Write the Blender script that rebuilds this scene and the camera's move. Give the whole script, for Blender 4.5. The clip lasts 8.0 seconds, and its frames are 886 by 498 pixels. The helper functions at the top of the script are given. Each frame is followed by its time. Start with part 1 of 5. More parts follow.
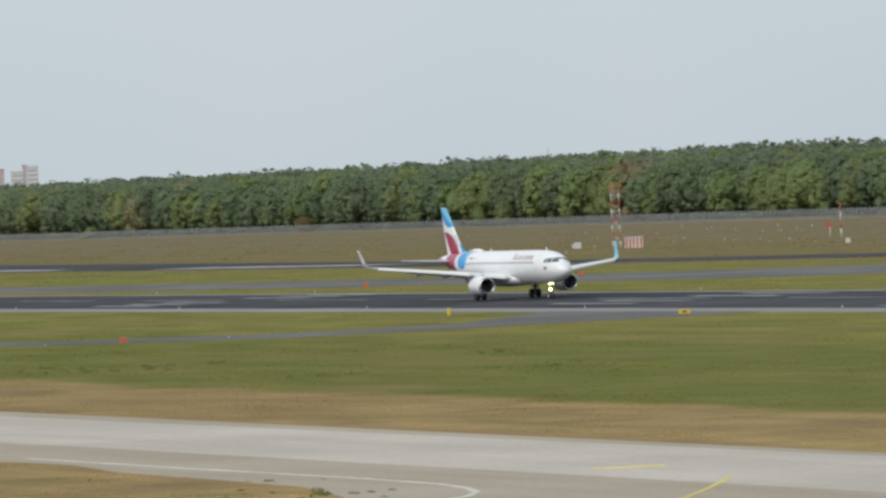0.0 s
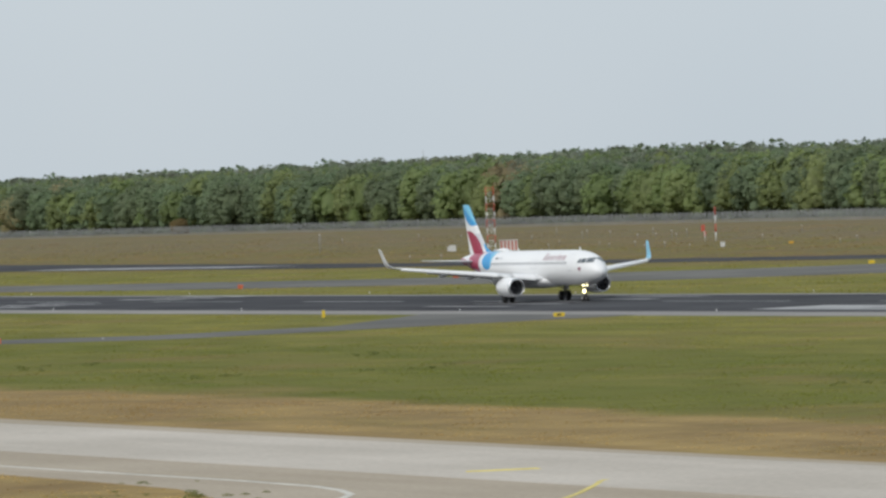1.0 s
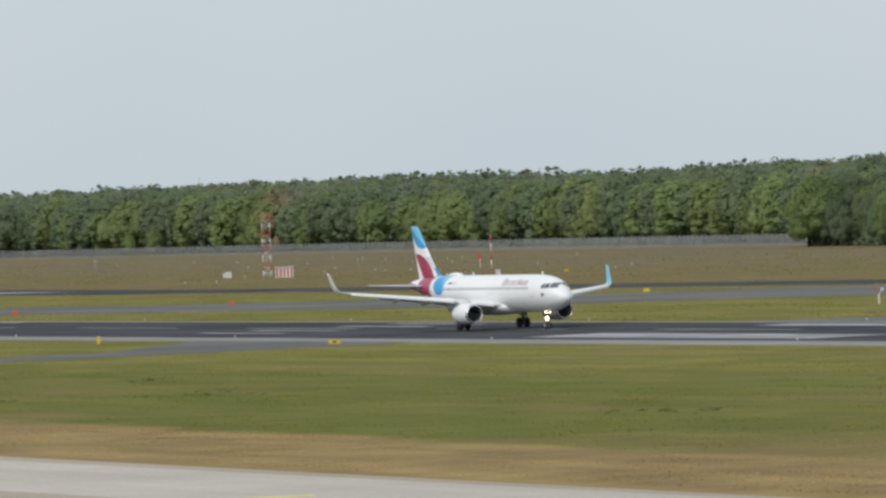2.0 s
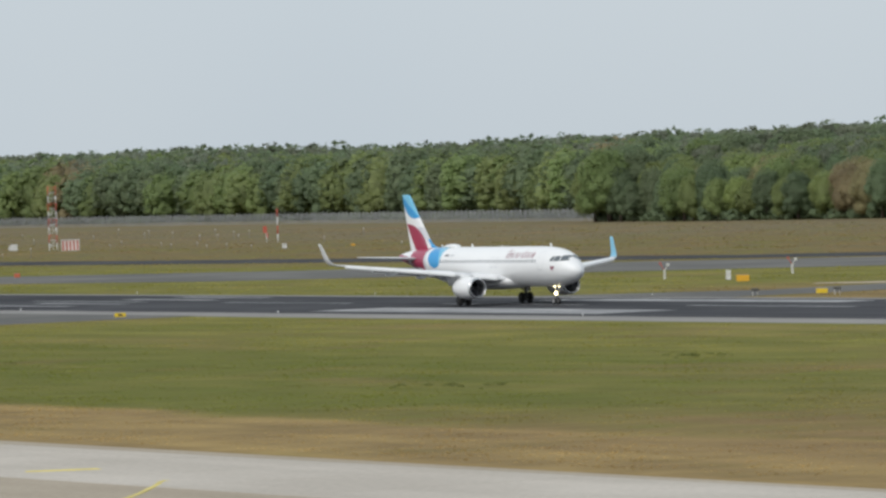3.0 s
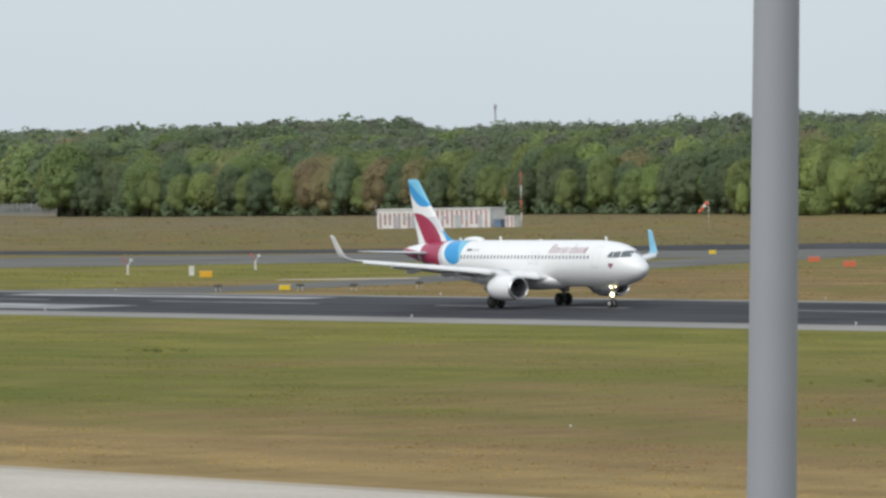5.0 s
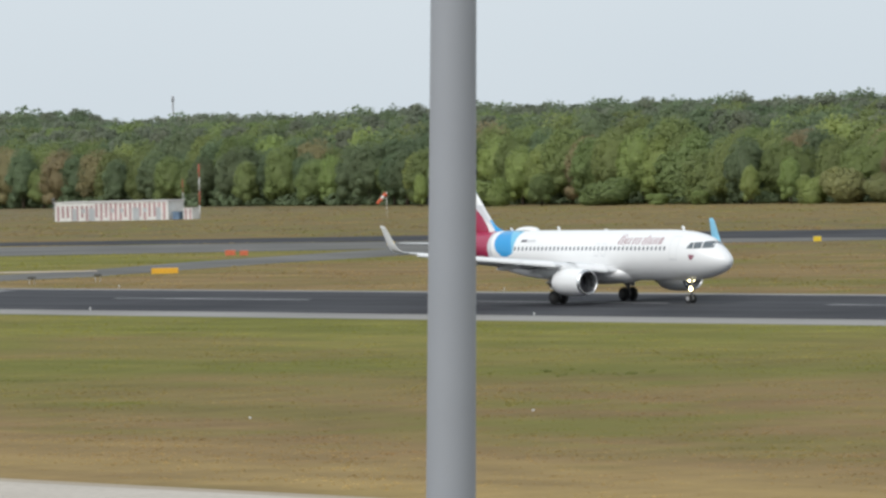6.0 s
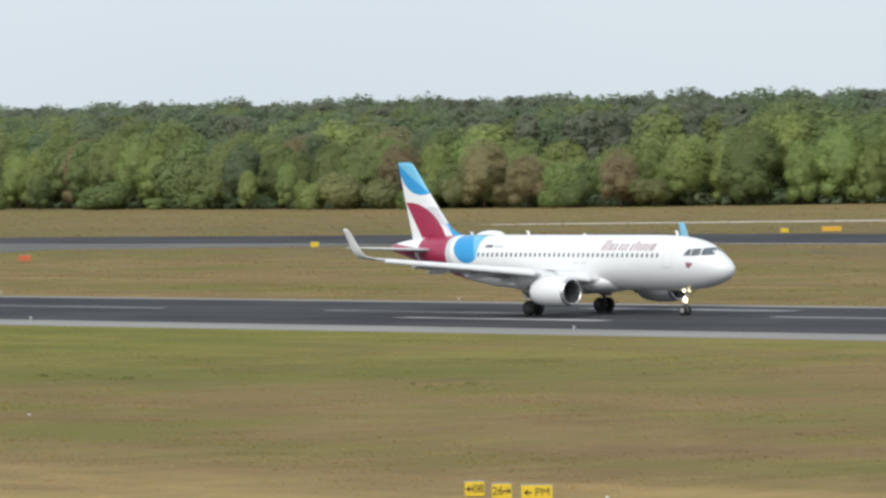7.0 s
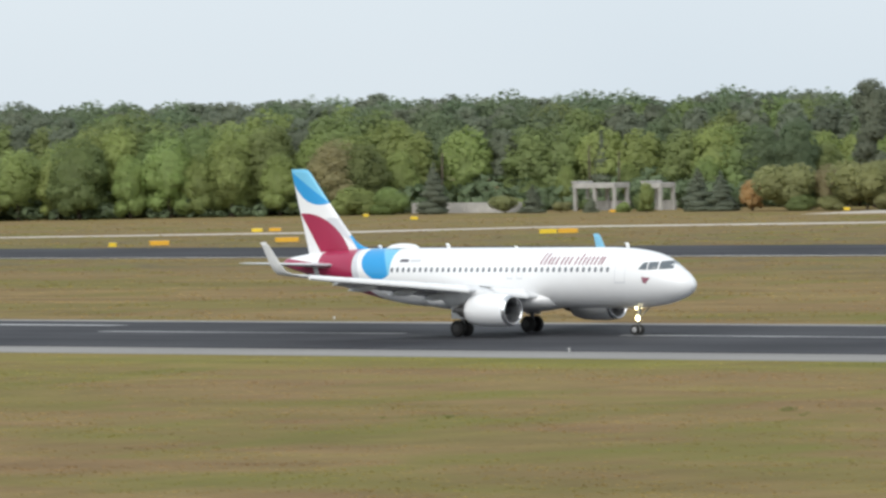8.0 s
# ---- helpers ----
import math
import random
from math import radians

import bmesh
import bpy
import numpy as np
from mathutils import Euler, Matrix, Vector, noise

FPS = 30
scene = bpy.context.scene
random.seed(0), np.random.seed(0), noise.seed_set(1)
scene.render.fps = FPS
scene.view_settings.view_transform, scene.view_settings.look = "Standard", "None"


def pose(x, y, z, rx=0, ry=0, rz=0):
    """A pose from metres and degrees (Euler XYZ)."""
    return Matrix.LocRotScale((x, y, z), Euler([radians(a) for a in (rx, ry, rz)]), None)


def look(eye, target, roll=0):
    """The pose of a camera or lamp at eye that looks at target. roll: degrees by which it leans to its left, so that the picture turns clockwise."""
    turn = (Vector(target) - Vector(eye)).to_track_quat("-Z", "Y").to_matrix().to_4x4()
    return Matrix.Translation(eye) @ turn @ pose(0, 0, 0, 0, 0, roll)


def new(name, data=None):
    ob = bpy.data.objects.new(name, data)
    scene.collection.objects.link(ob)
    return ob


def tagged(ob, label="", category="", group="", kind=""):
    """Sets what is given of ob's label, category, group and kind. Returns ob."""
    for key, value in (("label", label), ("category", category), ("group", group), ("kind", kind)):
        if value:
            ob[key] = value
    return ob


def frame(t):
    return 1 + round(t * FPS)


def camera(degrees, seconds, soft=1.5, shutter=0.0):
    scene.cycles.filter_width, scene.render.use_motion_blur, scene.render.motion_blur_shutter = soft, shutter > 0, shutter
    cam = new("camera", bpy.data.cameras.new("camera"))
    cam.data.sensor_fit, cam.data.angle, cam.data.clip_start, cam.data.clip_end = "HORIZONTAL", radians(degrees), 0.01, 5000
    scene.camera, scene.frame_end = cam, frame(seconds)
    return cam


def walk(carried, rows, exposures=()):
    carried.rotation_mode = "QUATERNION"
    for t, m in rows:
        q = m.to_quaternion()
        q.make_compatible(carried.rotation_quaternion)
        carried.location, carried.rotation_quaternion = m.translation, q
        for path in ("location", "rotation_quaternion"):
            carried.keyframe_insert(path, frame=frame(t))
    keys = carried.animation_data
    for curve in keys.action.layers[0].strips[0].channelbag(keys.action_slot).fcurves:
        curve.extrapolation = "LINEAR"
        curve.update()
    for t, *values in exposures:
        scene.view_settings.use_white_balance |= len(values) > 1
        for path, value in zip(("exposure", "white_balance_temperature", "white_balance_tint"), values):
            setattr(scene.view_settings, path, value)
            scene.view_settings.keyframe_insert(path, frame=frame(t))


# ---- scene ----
cam = camera(8.420, 8.0, soft=2.7, shutter=0.12)
EYE = Vector((0.0, 0.0, 14.88))  # a terrace above the apron
RUNWAY_Y = 322.54  # centre line of the runway, which lies along x
# seconds, heading from north, elevation and lean, in degrees
PAN = [
    (0, -65.471, -0.615, 2.675),
    (0.2, -65.046, -0.645, 2.748),
    (0.3, -64.884, -0.624, 2.734),
    (0.5, -64.658, -0.577, 2.627),
    (0.7, -64.552, -0.696, 2.576),
    (0.8, -64.479, -0.812, 2.509),
    (1, -64.281, -0.644, 2.444),
    (1.1, -64.031, -0.677, 2.496),
    (1.2, -63.747, -0.518, 2.497),
    (2.3, -61.702, -0.519, 2.228),
    (2.5, -61.360, -0.427, 2.341),
    (2.8, -60.596, -0.599, 2.264),
    (3, -60.114, -0.791, 1.909),
    (3.3, -59.150, -0.796, 1.813),
    (3.5, -58.805, -0.863, 1.728),
    (3.8, -58.262, -0.835, 1.648),
    (4, -57.698, -0.773, 1.615),
    (4.2, -57.172, -0.730, 1.595),
    (5.3, -54.037, -0.988, 1.401),
    (5.5, -53.319, -0.938, 1.535),
    (5.7, -52.659, -0.981, 1.518),
    (6, -51.953, -1.129, 1.550),
    (6.2, -51.100, -1.211, 1.446),
    (6.5, -49.667, -1.286, 1.248),
    (6.7, -48.697, -1.241, 1.031),
    (6.8, -48.191, -1.161, 1.047),
    (7, -47.171, -1.192, 1.096),
    (7.2, -45.992, -1.314, 1.045),
    (7.3, -45.361, -1.280, 0.956),
    (7.5, -43.898, -1.160, 1.024),
    (7.7, -42.507, -1.104, 1.026),
    (7.8, -41.914, -1.074, 1.126),
    (8, -40.778, -1.187, 1.285),
]


def aim(heading, rise, lean):
    h, e = radians(heading), radians(rise)
    way = Vector((math.sin(h) * math.cos(e), math.cos(h) * math.cos(e), math.sin(e)))
    return look(EYE, EYE + way * 100, -lean)


walk(cam, [(t, aim(h, e, r)) for t, h, e, r in PAN], exposures=[(0, 0.06), (2.5, 0.06), (4.2, 0.12), (5.5, 0.24), (6.5, 0.32), (8, 0.42)])
# seconds and the place of the main wheels along the runway
ROLL_OUT = [(0, -687.72), (0.5, -666.30), (1, -644.30), (2.3, -584.40), (2.5, -574.83), (3, -550.50), (3.5, -525.56), (4, -500.02), (4.2, -489.63), (5.3, -430.75), (5.5, -419.72), (6, -391.71), (6.5, -363.07), (7, -333.79), (7.5, -303.87), (8, -273.30)]
# ---- world and light ----
world = bpy.data.worlds.new("overcast_sky")
scene.world = world
world.use_nodes = True
wn = world.node_tree.nodes
sky = wn.new("ShaderNodeTexSky")
sky.sky_type = "NISHITA"
sky.sun_disc = False
sky.sun_elevation, sky.sun_rotation = radians(41), radians(162)
sky.air_density, sky.dust_density, sky.ozone_density = 1.0, 2.0, 1.0
grey = wn.new("ShaderNodeHueSaturation")
grey.inputs["Saturation"].default_value = 0.35
cloud = wn.new("ShaderNodeMix")  # a closed deck of bright cloud before the blue
cloud.data_type = "RGBA"
cloud.inputs["Factor"].default_value = 0.82
deck, lumps = wn.new("ShaderNodeMix"), wn.new("ShaderNodeTexNoise")
deck.data_type = "RGBA"
deck.inputs[6].default_value, deck.inputs[7].default_value = (5.35, 6.20, 6.95, 1), (6.70, 7.30, 7.70, 1)
lumps.inputs["Scale"].default_value, lumps.inputs["Detail"].default_value = 7.0, 2
directions = wn.new("ShaderNodeTexCoord")
world.node_tree.links.new(directions.outputs["Generated"], lumps.inputs["Vector"])
world.node_tree.links.new(lumps.outputs["Fac"], deck.inputs["Factor"])
world.node_tree.links.new(deck.outputs[2], cloud.inputs[7])
world.node_tree.links.new(sky.outputs["Color"], grey.inputs["Color"])
world.node_tree.links.new(grey.outputs["Color"], cloud.inputs[6])
world.node_tree.links.new(cloud.outputs[2], wn["Background"].inputs["Color"])
wn["Background"].inputs["Strength"].default_value = 0.10

sun_data = bpy.data.lights.new("sun", "SUN")
sun_data.energy, sun_data.angle, sun_data.color = 1.55, radians(50), (1.0, 0.97, 0.92)
sun = new("sun", sun_data)
sun.matrix_world = look((3.0, -9.5, 18.8), (0, 0, 10))

# ---- materials ----


def material(name, colour, rough=0.6, metal=0.0, grain=0.0, scale=5.0, bump=0.0, second=None, big=0.0, glow=0.0):
    """Two scales of mottling round a base colour, with fine relief."""
    m = bpy.data.materials.new(name)
    m.use_nodes = True
    nt = m.node_tree
    b = nt.nodes["Principled BSDF"]
    b.inputs["Base Color"].default_value = (*colour, 1)
    b.inputs["Roughness"].default_value = rough
    b.inputs["Metallic"].default_value = metal
    if glow:
        b.inputs["Emission Color"].default_value = (*colour, 1)
        b.inputs["Emission Strength"].default_value = glow
    if grain or second:
        co = nt.nodes.new("ShaderNodeTexCoord")
        fine = nt.nodes.new("ShaderNodeTexNoise")
        fine.inputs["Scale"].default_value = scale
        fine.inputs["Detail"].default_value = 6
        coarse = nt.nodes.new("ShaderNodeTexNoise")
        coarse.inputs["Scale"].default_value = big or scale * 0.13
        coarse.inputs["Detail"].default_value = 3
        for n in (fine, coarse):
            nt.links.new(co.outputs["Object"], n.inputs["Vector"])
        mix = nt.nodes.new("ShaderNodeMix")
        mix.data_type = "RGBA"
        dark = second or tuple(c * (1 - grain) for c in colour)
        lit = tuple(min(1, c * (1 + grain * 0.5)) for c in colour)
        mix.inputs[6].default_value, mix.inputs[7].default_value = (*dark, 1), (*lit, 1)
        add = nt.nodes.new("ShaderNodeMath")
        add.operation = "ADD"
        nt.links.new(fine.outputs["Fac"], add.inputs[0])
        nt.links.new(coarse.outputs["Fac"], add.inputs[1])
        ramp = nt.nodes.new("ShaderNodeMapRange")
        ramp.inputs["From Min"].default_value, ramp.inputs["From Max"].default_value = 0.7, 1.3
        nt.links.new(add.outputs[0], ramp.inputs["Value"])
        nt.links.new(ramp.outputs["Result"], mix.inputs["Factor"])
        nt.links.new(mix.outputs[2], b.inputs["Base Color"])
        if bump:
            bp = nt.nodes.new("ShaderNodeBump")
            bp.inputs["Strength"].default_value = bump
            nt.links.new(fine.outputs["Fac"], bp.inputs["Height"])
            nt.links.new(bp.outputs["Normal"], b.inputs["Normal"])
    return m


def part(name, bm, mat, parent=None, label="", smooth=False):
    """Links a bmesh as one mesh object, under a thing or a part."""
    me = bpy.data.meshes.new(name)
    bm.to_mesh(me)
    bm.free()
    return linked(name, me, mat, parent, label, smooth)


def linked(name, me, mat, parent=None, label="", smooth=False):
    for m in (mat if isinstance(mat, (list, tuple)) else [mat]):
        me.materials.append(m)
    if smooth:
        me.polygons.foreach_set("use_smooth", [True] * len(me.polygons))
    ob = new(name, me)
    ob.parent = parent
    return tagged(ob, label) if label else ob


def empty(name, m, label, category, group="", kind=""):
    ob = new(name)
    ob.matrix_basis = m
    return tagged(ob, label, category, group, kind)


def add_box(bm, x0, x1, y0, y1, z0, z1, mat=0, bevel=0.0):
    r = bmesh.ops.create_cube(bm, size=1.0, matrix=Matrix.Translation(((x0 + x1) / 2, (y0 + y1) / 2, (z0 + z1) / 2)) @ Matrix.Diagonal((x1 - x0, y1 - y0, z1 - z0, 1)))
    fs = {f for v in r["verts"] for f in v.link_faces}
    for f in fs:
        f.material_index = mat
    if bevel:
        es = list({e for v in r["verts"] for e in v.link_edges})
        bmesh.ops.bevel(bm, geom=es, offset=bevel, segments=2, affect="EDGES", profile=0.6)
    return r


def box(x0, x1, y0, y1, z0, z1, bevel=0.0):
    bm = bmesh.new()
    add_box(bm, x0, x1, y0, y1, z0, z1, 0, bevel)
    return bm


def add_rod(bm, a, b, r0, r1=None, seg=10, mat=0):
    """A tapered rod from a to b."""
    a, b = Vector(a), Vector(b)
    d = b - a
    m = Matrix.Translation((a + b) / 2) @ d.to_track_quat("Z", "Y").to_matrix().to_4x4()
    r = bmesh.ops.create_cone(bm, cap_ends=True, segments=seg, radius1=r0, radius2=r0 if r1 is None else r1, depth=d.length, matrix=m)
    for f in {f for v in r["verts"] for f in v.link_faces}:
        f.material_index = mat
        f.smooth = len(f.verts) == 4
    return r


def rod(a, b, r0, r1=None, seg=10):
    bm = bmesh.new()
    add_rod(bm, a, b, r0, r1, seg)
    return bm


def add_loft(bm, rings, closed=True, caps=True, mat=0):
    """Skins a row of rings with equal counts."""
    vs = [[bm.verts.new(p) for p in ring] for ring in rings]
    n = len(vs[0])
    for a, b in zip(vs, vs[1:]):
        for i in range(n if closed else n - 1):
            j = (i + 1) % n
            f = bm.faces.new((a[i], a[j], b[j], b[i]))
            f.material_index, f.smooth = mat, True
    if caps:
        for ring in (vs[0][::-1], vs[-1]):
            f = bm.faces.new(ring)
            f.material_index = mat
    return vs


def slab(bm, outline, z0, z1, mat=0):
    """A flat slab from an outline that runs round it once."""
    top = [bm.verts.new((x, y, z1)) for x, y in outline]
    low = [bm.verts.new((x, y, z0)) for x, y in outline]
    area = sum(a[0] * b[1] - b[0] * a[1] for a, b in zip(outline, outline[1:] + outline[:1]))
    if area < 0:
        top, low = top[::-1], low[::-1]
    n = len(top)
    bm.faces.new(top).material_index = mat
    bm.faces.new(low[::-1]).material_index = mat
    for i in range(n):
        bm.faces.new((top[(i + 1) % n], top[i], low[i], low[(i + 1) % n])).material_index = mat


# ---- ground and paved surfaces ----
def ground_material(name="airfield_grass", blades=False):
    """Airfield grass: dry beside the taxiway, green behind it, brown towards the east and between the runways, in mown streaks."""
    m = bpy.data.materials.new(name)
    m.use_nodes = True
    nt = m.node_tree
    link = nt.links.new
    b = nt.nodes["Principled BSDF"]
    b.inputs["Roughness"].default_value = 0.95
    b.inputs["Specular IOR Level"].default_value = 0.1
    co = nt.nodes.new("ShaderNodeTexCoord")
    xyz = nt.nodes.new("ShaderNodeSeparateXYZ")
    link(co.outputs["Object"], xyz.inputs[0])

    def mottle(sx, sy, detail=4):
        mp = nt.nodes.new("ShaderNodeMapping")
        mp.inputs["Scale"].default_value = (sx, sy, 1)
        link(co.outputs["Object"], mp.inputs["Vector"])
        n = nt.nodes.new("ShaderNodeTexNoise")
        n.inputs["Scale"].default_value = 1.0
        n.inputs["Detail"].default_value = detail
        link(mp.outputs[0], n.inputs["Vector"])
        return n.outputs["Fac"]

    def math_(op, a, c):
        n = nt.nodes.new("ShaderNodeMath")
        n.operation = op
        for k, v in enumerate((a, c)):
            if isinstance(v, (int, float)):
                n.inputs[k].default_value = v
            else:
                link(v, n.inputs[k])
        return n.outputs[0]

    def ramp(v, lo, hi):
        n = nt.nodes.new("ShaderNodeMapRange")
        n.interpolation_type = "SMOOTHSTEP"
        n.inputs["From Min"].default_value, n.inputs["From Max"].default_value = lo, hi
        link(v, n.inputs["Value"])
        return n.outputs["Result"]

    def blend(f, a, c):
        n = nt.nodes.new("ShaderNodeMix")
        n.data_type = "RGBA"
        link(f, n.inputs["Factor"])
        for k, v in ((6, a), (7, c)):
            if isinstance(v, tuple):
                n.inputs[k].default_value = (*v, 1)
            else:
                link(v, n.inputs[k])
        return n.outputs[2]

    broad = mottle(0.016, 0.034, 3)
    wide, streak, patch, fine = mottle(0.006, 0.02), mottle(0.045, 0.16, 6), mottle(0.06, 0.11, 6), mottle(1.6, 1.6, 5)
    clump, tuft = mottle(0.28, 0.16, 6), mottle(0.085, 0.05, 5)
    x, y = xyz.outputs["X"], xyz.outputs["Y"]
    yw = math_("ADD", y, math_("MULTIPLY", math_("SUBTRACT", wide, 0.5), 26.0))
    yw = math_("ADD", yw, math_("MULTIPLY", math_("SUBTRACT", patch, 0.5), 14.0))
    xw = math_("ADD", x, math_("MULTIPLY", math_("SUBTRACT", wide, 0.5), 160.0))
    dry, straw, green, olive, brown = C_DRY, C_STRAW, C_GREEN, C_OLIVE, C_BROWN
    c = blend(ramp(streak, 0.35, 0.7), dry, straw)
    c = blend(ramp(yw, 171, 178), c, blend(ramp(streak, 0.3, 0.72), green, olive))
    c = blend(math_("MULTIPLY", ramp(yw, 225, 262), 0.75), c, blend(ramp(streak, 0.35, 0.65), olive, C_LIME))
    # browner towards the east, but for a green rim along the shoulder
    east = math_("MULTIPLY", ramp(xw, -345, -235), ramp(yw, 165, 178))
    east = math_("MULTIPLY", east, math_("SUBTRACT", 1.0, math_("MULTIPLY", ramp(yw, 274, 284), 0.85)))
    east = math_("MULTIPLY", east, math_("ADD", 0.62, math_("MULTIPLY", ramp(streak, 0.62, 0.42), 0.36)))
    c = blend(east, c, blend(ramp(patch, 0.35, 0.7), brown, dry))
    # between the runways and beyond
    mid = math_("MULTIPLY", ramp(y, 320, 330), ramp(xw, -600, -520))
    c = blend(math_("MULTIPLY", mid, 0.9), c, blend(ramp(streak, 0.35, 0.7), brown, dry))
    c = blend(math_("MULTIPLY", ramp(yw, 425, 480), 0.95), c, blend(ramp(patch, 0.35, 0.7), blend(ramp(clump, 0.4, 0.65), C_HEATH, C_OLIVE), brown))
    c = blend(math_("MULTIPLY", math_("MULTIPLY", ramp(yw, 560, 700), ramp(xw, -1000, -700)), 0.5), c, C_DRY)
    c = blend(math_("MULTIPLY", math_("MULTIPLY", ramp(yw, 540, 640), ramp(xw, -850, -1050)), 0.5), c, (0.178, 0.148, 0.108))
    c = blend(math_("MULTIPLY", ramp(patch, 0.52, 0.75), 0.35), c, C_WEED)
    # greener and balder patches
    c = blend(math_("MULTIPLY", math_("MULTIPLY", ramp(tuft, 0.5, 0.66), ramp(yw, 172, 182)), 0.6), c, blend(ramp(clump, 0.4, 0.62), C_OLIVE, C_GREEN))
    c = blend(math_("MULTIPLY", ramp(tuft, 0.45, 0.3), 0.4), c, C_BROWN)
    c = blend(math_("MULTIPLY", math_("MULTIPLY", ramp(broad, 0.50, 0.66), ramp(yw, 172, 182)), math_("MULTIPLY", ramp(yw, 470, 420), 0.42)), c, C_GREEN)
    c = blend(math_("MULTIPLY", ramp(broad, 0.47, 0.33), 0.42), c, blend(ramp(clump, 0.4, 0.62), C_DRY, C_BROWN))
    hsv = nt.nodes.new("ShaderNodeHueSaturation")
    hsv.inputs["Saturation"].default_value = 1.06
    link(c, hsv.inputs["Color"])
    v = math_("ADD", 0.42, math_("ADD", math_("MULTIPLY", fine, 0.3), math_("MULTIPLY", clump, 0.62)))
    v = math_("ADD", v, math_("MULTIPLY", streak, 0.26))
    if blades:
        geo = nt.nodes.new("ShaderNodeNewGeometry")
        # blade colour raised to make up for shade on upright blades, varied at random
        v = math_("MULTIPLY", v, math_("ADD", 1.52, math_("MULTIPLY", geo.outputs["Random Per Island"], 0.62)))
    link(v, hsv.inputs["Value"])
    link(hsv.outputs[0], b.inputs["Base Color"])
    bp = nt.nodes.new("ShaderNodeBump")
    bp.inputs["Strength"].default_value, bp.inputs["Distance"].default_value = 0.6, 0.15
    link(fine, bp.inputs["Height"])
    link(bp.outputs[0], b.inputs["Normal"])
    if blades:
        thin, both = nt.nodes.new("ShaderNodeBsdfTranslucent"), nt.nodes.new("ShaderNodeMixShader")
        link(hsv.outputs[0], thin.inputs["Color"])
        link(b.outputs[0], both.inputs[1]), link(thin.outputs[0], both.inputs[2])
        link(both.outputs[0], nt.nodes["Material Output"].inputs["Surface"])
    return m


C_DRY, C_STRAW, C_GREEN, C_OLIVE = (0.250, 0.180, 0.088), (0.325, 0.236, 0.108), (0.118, 0.130, 0.030), (0.172, 0.160, 0.048)
C_BROWN, C_LIME, C_HEATH, C_WEED = (0.205, 0.138, 0.073), (0.220, 0.200, 0.060), (0.138, 0.118, 0.072), (0.12, 0.12, 0.034)


def asphalt_material(name, base, dark, streaks=(0.004, 0.25), rough=0.75):
    """Rolled asphalt with long rubber streaks along x and patches of repair."""
    m = bpy.data.materials.new(name)
    m.use_nodes = True
    nt = m.node_tree
    link = nt.links.new
    b = nt.nodes["Principled BSDF"]
    b.inputs["Roughness"].default_value = rough
    b.inputs["Specular IOR Level"].default_value = 0.06
    co = nt.nodes.new("ShaderNodeTexCoord")
    facs = []
    for sx, sy, d in ((*streaks, 5), (0.05, 0.05, 3), (2.5, 2.5, 5)):
        mp = nt.nodes.new("ShaderNodeMapping")
        mp.inputs["Scale"].default_value = (sx, sy, 1)
        link(co.outputs["Object"], mp.inputs["Vector"])
        n = nt.nodes.new("ShaderNodeTexNoise")
        n.inputs["Scale"].default_value, n.inputs["Detail"].default_value = 1.0, d
        link(mp.outputs[0], n.inputs["Vector"])
        facs.append(n.outputs["Fac"])
    mix = nt.nodes.new("ShaderNodeMix")
    mix.data_type = "RGBA"
    mix.inputs[6].default_value, mix.inputs[7].default_value = (*dark, 1), (*base, 1)
    r = nt.nodes.new("ShaderNodeMapRange")
    r.inputs["From Min"].default_value, r.inputs["From Max"].default_value = 0.85, 1.25
    a = nt.nodes.new("ShaderNodeMath")
    a.operation = "ADD"
    link(facs[0], a.inputs[0]), link(facs[1], a.inputs[1]), link(a.outputs[0], r.inputs["Value"])
    link(r.outputs["Result"], mix.inputs["Factor"])
    hsv = nt.nodes.new("ShaderNodeHueSaturation")
    v = nt.nodes.new("ShaderNodeMapRange")
    v.inputs["To Min"].default_value, v.inputs["To Max"].default_value = 0.75, 1.25
    link(facs[2], v.inputs["Value"]), link(v.outputs["Result"], hsv.inputs["Value"])
    link(mix.outputs[2], hsv.inputs["Color"]), link(hsv.outputs[0], b.inputs["Base Color"])
    return m


M_GRASS = ground_material()
M_BLADES = ground_material("grass_blades", True)
M_RUNWAY = asphalt_material("runway_asphalt", (0.072, 0.072, 0.078), (0.036, 0.036, 0.041))
M_SHOULDER = asphalt_material("shoulder_asphalt", (0.30, 0.29, 0.275), (0.24, 0.23, 0.22))
M_TAXI = asphalt_material("taxiway_asphalt", (0.185, 0.178, 0.165), (0.12, 0.118, 0.112), (0.03, 0.08))
M_CONC = asphalt_material("concrete", (0.545, 0.495, 0.435), (0.455, 0.41, 0.355), (0.02, 0.2))
M_CONC_TAN = asphalt_material("worn_concrete_edge", (0.42, 0.36, 0.285), (0.36, 0.305, 0.235), (0.02, 0.3))
M_PAINT = asphalt_material("worn_runway_paint", (0.50, 0.50, 0.50), (0.24, 0.24, 0.245), (0.12, 1.2))
M_LINE = material("faded_marking_paint", (0.62, 0.60, 0.54), 0.7, grain=0.35, scale=1.5)
M_YELLINE = material("yellow_marking_paint", (0.66, 0.54, 0.15), 0.7, grain=0.3, scale=1.5)

bm = bmesh.new()
slab(bm, [(-4600, -400), (4600, -400), (4600, 4600), (-4600, 4600)], -2, 0)
tagged(part("ground", bm, M_GRASS), "mown airfield grass, partly dry and brown", "ground", kind="structure")


PAVED = []


